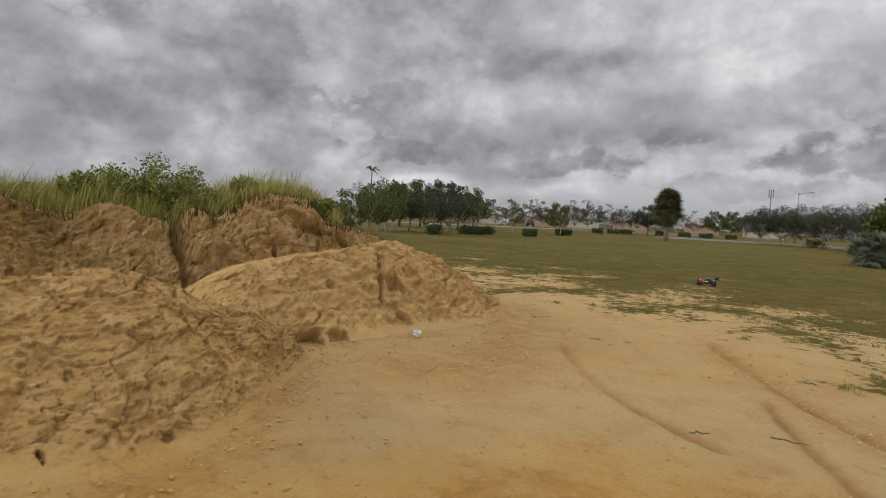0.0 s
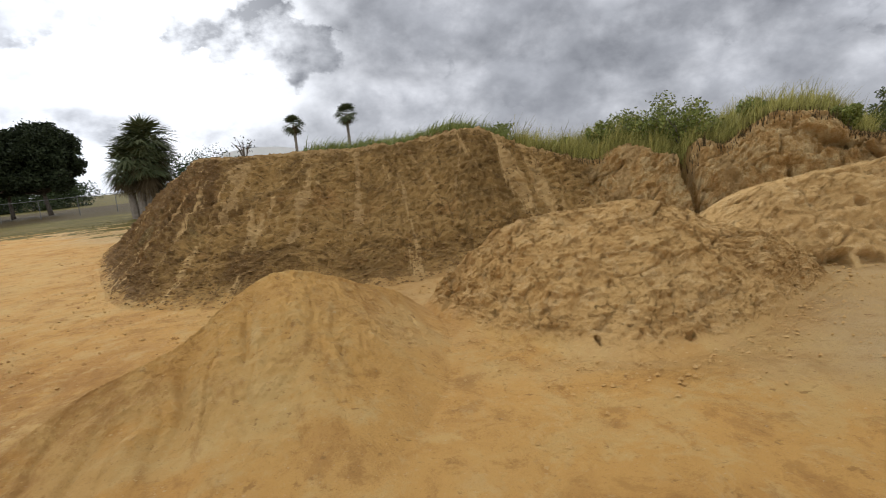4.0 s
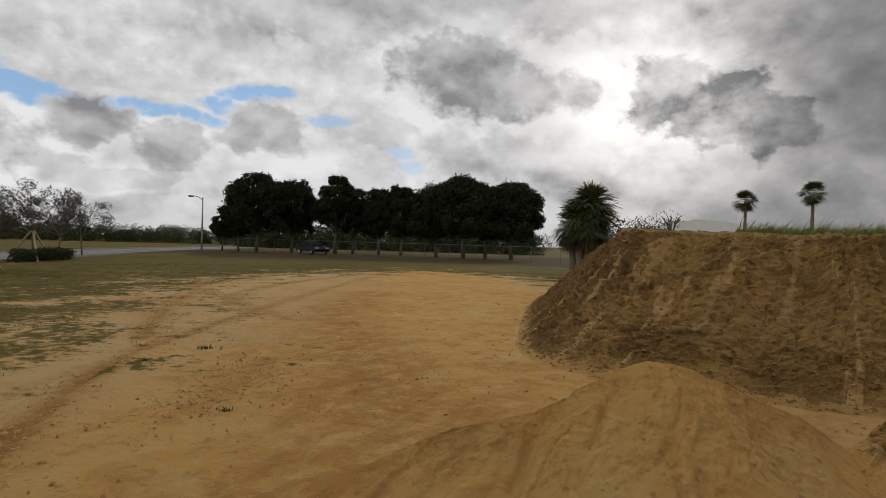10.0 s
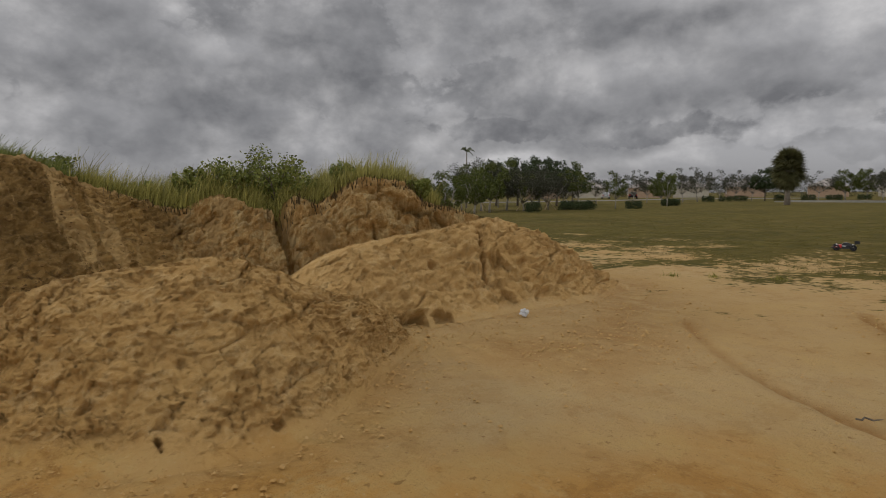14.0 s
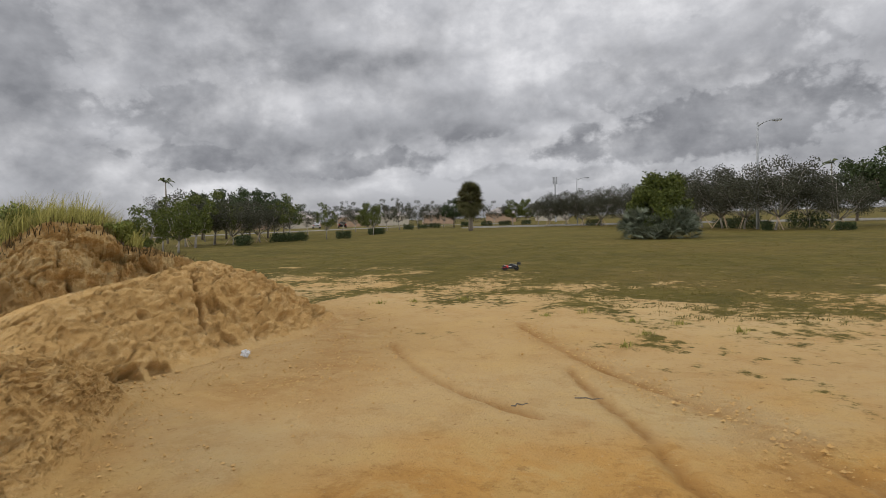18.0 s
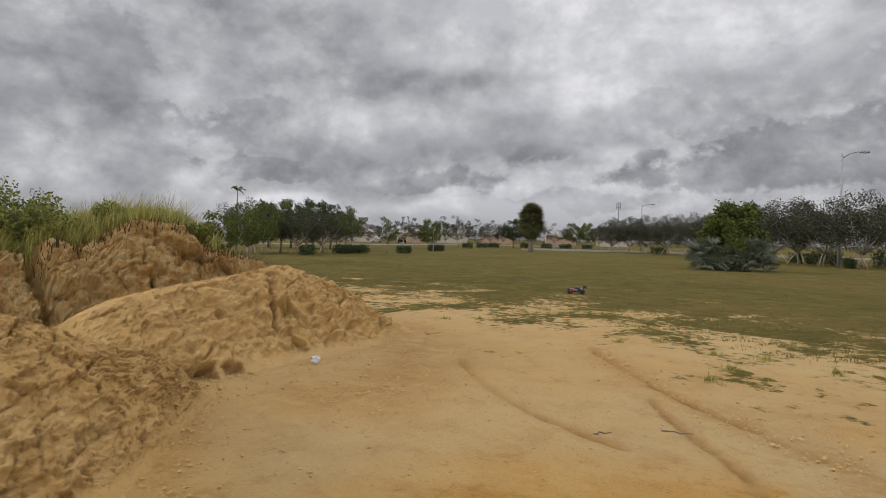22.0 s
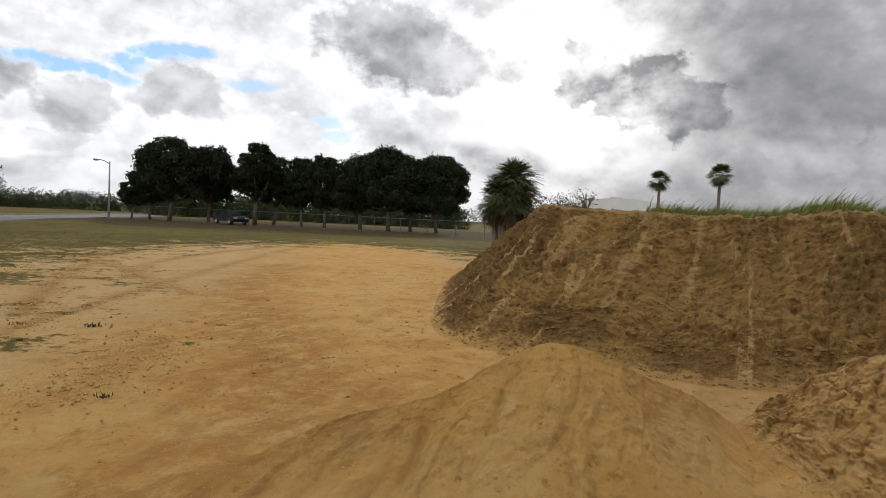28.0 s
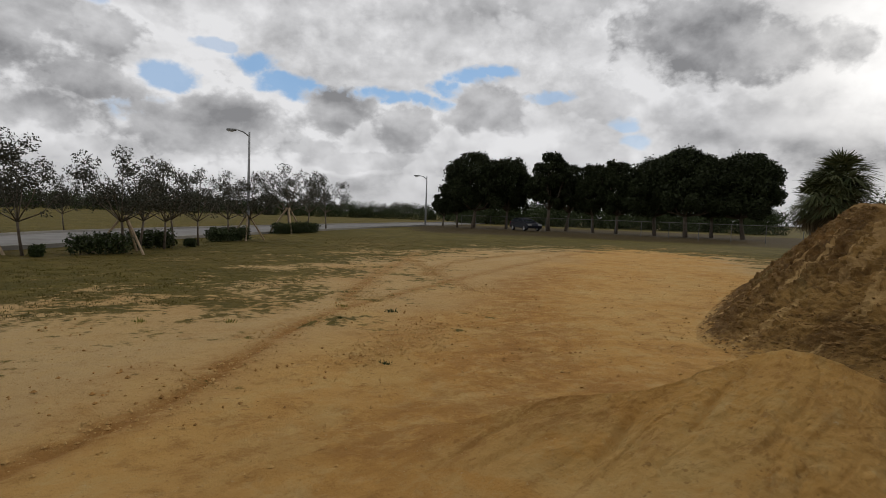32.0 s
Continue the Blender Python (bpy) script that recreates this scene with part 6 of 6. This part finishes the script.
def car(name, label, at, turn, paint, tall=1.65):
    """A parked car: its nose along +x."""
    root = thing(name, label, "car", "parked cars", at=at, turn=turn)
    body = [(-2.25, 0.35), (-2.3, 0.75), (-2.2, 1.0), (-0.9, 1.02), (1.0, 0.98), (2.0, 0.82), (2.28, 0.62), (2.25, 0.32)]
    cabin = [(-2.12, 1.0), (-1.85, tall - 0.12), (-1.3, tall), (0.1, tall - 0.04), (0.55, tall - 0.2), (1.15, 0.98)]

    def shell(profile, half, inset):
        bm = bmesh.new()
        lo, hi = min(z for _, z in profile), max(z for _, z in profile)
        rows = []
        for sgn in (-1, 1):
            rows.append([bm.verts.new((x, sgn * (half - inset * (z - lo) / (hi - lo)), z)) for x, z in profile])
        n = len(profile)
        for i in range(n):
            bm.faces.new((rows[0][i], rows[0][(i + 1) % n], rows[1][(i + 1) % n], rows[1][i]))
        bm.faces.new(rows[0])
        bm.faces.new(rows[1][::-1])
        bmesh.ops.recalc_face_normals(bm, faces=bm.faces)
        bmesh.ops.bevel(bm, geom=list(bm.edges), offset=0.06, segments=2, affect="EDGES", profile=0.6)
        return bm

    part("body", shell(body, 0.9, 0.06), paint, root)
    part("roof", shell(cabin, 0.84, 0.2), paint, root)
    for sgn in (-1, 1):
        for x0, x1 in ((-1.75, -0.95), (-0.85, -0.05), (0.05, 0.7)):
            bm = bmesh.new()
            top = tall - 0.16 if x1 < 0.5 else tall - 0.32
            vs = [bm.verts.new((x, sgn * (0.835 - 0.2 * (z - 1.0) / (tall - 1.0) + o), z)) for o in (0.012, -0.02) for x, z in ((x0, 1.08), (x1, 1.08), (x1 - 0.08, top), (x0 + 0.1, top))]
            for f in ((0, 1, 2, 3), (7, 6, 5, 4), (0, 4, 5, 1), (1, 5, 6, 2), (2, 6, 7, 3), (3, 7, 4, 0)):
                bm.faces.new([vs[i] for i in f])
            part("window", bm, GLASS, root)
        bm = bmesh.new()
        box(bm, (2.0, sgn * 0.62 - 0.2, 0.62), (2.27, sgn * 0.62 + 0.2, 0.78), 0.03)
        part("headlight", bm, CHROME, root)
        bm = bmesh.new()
        box(bm, (-2.33, sgn * 0.7 - 0.14, 0.75), (-2.15, sgn * 0.7 + 0.14, 0.98), 0.03)
        part("taillight", bm, LAMP_RED, root)
        for x in (-1.4, 1.4):
            bm = bmesh.new()
            wheel_mesh(bm, 0.34, 0.22)
            w = part("wheel", bm, RUBBER, root)
            w.location = (x, sgn * 0.82, 0.34)
            w.rotation_euler = (0, 0, 0 if sgn > 0 else math.pi)
            bm = bmesh.new()
            rim_mesh(bm, 0.21, 0.2)
            part("rim", bm, CHROME, w)
    bm = bmesh.new()
    vs = [bm.verts.new(p) for p in ((1.12, -0.72, 1.02), (1.12, 0.72, 1.02), (0.56, 0.6, tall - 0.2), (0.56, -0.6, tall - 0.2), (1.16, -0.72, 1.03), (1.16, 0.72, 1.03), (0.6, 0.6, tall - 0.18), (0.6, -0.6, tall - 0.18))]
    for f in ((0, 1, 2, 3), (7, 6, 5, 4), (0, 4, 5, 1), (1, 5, 6, 2), (2, 6, 7, 3), (3, 7, 4, 0)):
        bm.faces.new([vs[i] for i in f])
    part("windshield", bm, GLASS, root)


BLUE_PAINT = plain("navy_car_paint", (0.010, 0.012, 0.018), 0.45, 0.0, vary=0.06, spec=0.15)
BLACK_PAINT = plain("black_car_paint", (0.02, 0.02, 0.023), 0.25, 0.3, vary=0.06)
SILVER_PAINT = plain("silver_car_paint", (0.42, 0.43, 0.44), 0.3, 0.6, vary=0.05)
car("parked_car", "dark blue parked car on the grass", polar(40.3, 67.5), -22, BLUE_PAINT, 1.42)
car("parked_car", "black car on the far street", polar(-66.4, 140.0), 25, BLACK_PAINT, 1.5)
car("parked_car", "silver car parked by the houses", polar(-64.0, 150.0), 30, SILVER_PAINT, 1.6)

# ---- small things on the lot ----
RED_SHELL = plain("red_body_shell", (0.52, 0.025, 0.02), 0.3, vary=0.12, scale=8.0)
BLACK_SHELL = plain("black_body_shell", (0.02, 0.02, 0.022), 0.3, vary=0.2, scale=8.0)
WHITE_DECAL = plain("white_decal", (0.75, 0.75, 0.75), 0.5, vary=0.03)


def model_truck(at, turn):
    root = thing("toy_truck", "red and black radio-controlled truck with fat tyres", "toy truck", at=at, turn=turn)

    def deck(profile, mat, name, label="", bevel=0.008):
        """A tapered shell: rows of (x, half width, low z, high z)."""
        bm = bmesh.new()
        rows = []
        for x, h, lo, hi in profile:
            rows.append([bm.verts.new(p) for p in ((x, -h, lo), (x, h, lo), (x, h * 0.95, (lo + hi) / 2), (x, h * 0.6, hi), (x, -h * 0.6, hi), (x, -h * 0.95, (lo + hi) / 2))])
        for a, b in zip(rows, rows[1:]):
            for c in range(6):
                bm.faces.new((a[c], a[(c + 1) % 6], b[(c + 1) % 6], b[c]))
        bm.faces.new(rows[0][::-1])
        bm.faces.new(rows[-1])
        return part(name, bm, mat, root, label)

    deck([(0.235, 0.035, 0.07, 0.09), (0.20, 0.055, 0.065, 0.115), (0.12, 0.065, 0.065, 0.135), (0.06, 0.075, 0.065, 0.145)], RED_SHELL, "hood", "glossy red front shell")
    deck([(0.062, 0.076, 0.065, 0.145), (0.02, 0.078, 0.065, 0.185), (-0.06, 0.075, 0.07, 0.19), (-0.14, 0.06, 0.08, 0.155), (-0.20, 0.05, 0.085, 0.14)], BLACK_SHELL, "cab", "black rear shell")
    deck([(0.21, 0.045, 0.048, 0.062), (0.1, 0.07, 0.046, 0.062), (-0.12, 0.07, 0.046, 0.062), (-0.22, 0.045, 0.05, 0.064)], PLASTIC, "chassis")
    deck([(0.27, 0.06, 0.05, 0.075), (0.235, 0.05, 0.05, 0.08)], PLASTIC, "bumper")
    for sgn in (-1, 1):
        bm = bmesh.new()
        box(bm, (-0.03, sgn * 0.075 - 0.002, 0.10), (0.05, sgn * 0.075 + 0.004, 0.118))
        part("decal", bm, WHITE_DECAL, root)
        bm = bmesh.new()
        box(bm, (-0.04, sgn * 0.07 - 0.004, 0.148), (0.02, sgn * 0.07 - 0.001, 0.172))
        part("window", bm, GLASS, root)
        for x in (-0.17, 0.17):
            bm = bmesh.new()
            wheel_mesh(bm, 0.073, 0.085, 0.06)
            w = part("wheel", bm, RUBBER, root)
            w.location = (x, sgn * 0.165, 0.073)
            w.rotation_euler = (0, 0, 0 if sgn > 0 else math.pi)
            bm = bmesh.new()
            rim_mesh(bm, 0.042, 0.075, 5)
            part("rim", bm, PLASTIC, w)
            for dz in (0.062, 0.085):
                bm = bmesh.new()
                tube(bm, [(x, sgn * 0.045, dz), (x, sgn * 0.14, 0.073)], [0.006, 0.006], 6)
                part("suspension_arm", bm, PLASTIC, root)
            bm = bmesh.new()
            tube(bm, [(x * 0.95, sgn * 0.05, 0.15), (x, sgn * 0.125, 0.08)], [0.011, 0.009], 8)
            part("shock_absorber", bm, CHROME, root)
    bm = bmesh.new()
    box(bm, (-0.29, -0.09, 0.185), (-0.21, 0.09, 0.193), 0.002)
    for sgn in (-1, 1):
        box(bm, (-0.30, sgn * 0.09 - 0.004, 0.165), (-0.20, sgn * 0.09 + 0.004, 0.225), 0.002)
    part("wing", bm, BLACK_SHELL, root)
    for sgn in (-1, 1):
        bm = bmesh.new()
        tube(bm, [(-0.19, sgn * 0.03, 0.12), (-0.25, sgn * 0.03, 0.188)], [0.006, 0.006], 6)
        part("wing_strut", bm, PLASTIC, root)


model_truck((17.6, 2.35, -0.02), 100.0)


def litter():
    root = thing("crumpled_bag", "crumpled white plastic bag lying on the sand", "litter", at=(6.15, 3.95, 0.035))
    bm = bmesh.new()
    bmesh.ops.create_icosphere(bm, subdivisions=4, radius=0.042)
    for v in bm.verts:
        d = v.co.normalized()
        f = 0.85 + 0.8 * noise.noise(d * 2.3) + 0.6 * abs(noise.noise(d * 5.0))
        v.co = Vector((v.co.x * f, v.co.y * f, v.co.z * f * 0.9))
    part("bag", bm, plain("white_plastic", (0.55, 0.56, 0.58), 0.35, vary=0.08, scale=20.0), root)


litter()


def stick(x, y, turn, length, seed):
    rng = np.random.default_rng(seed)
    root = thing("stick", "thin dry brown twig lying on the sand", "stick", "twigs", at=(x, y, 0.0), turn=turn)
    bm = bmesh.new()
    tube(bm, [(length * (t - 0.5), 0.03 * rng.normal() * length * 4, 0.006 + 0.004 * rng.random()) for t in np.linspace(0, 1, 6)], [0.006, 0.007, 0.006, 0.006, 0.004, 0.002], 6)
    part("twig", bm, BARK, root)


stick(5.05, 0.0, -85, 0.24, 1)
stick(4.8, 0.55, -60, 0.16, 2)
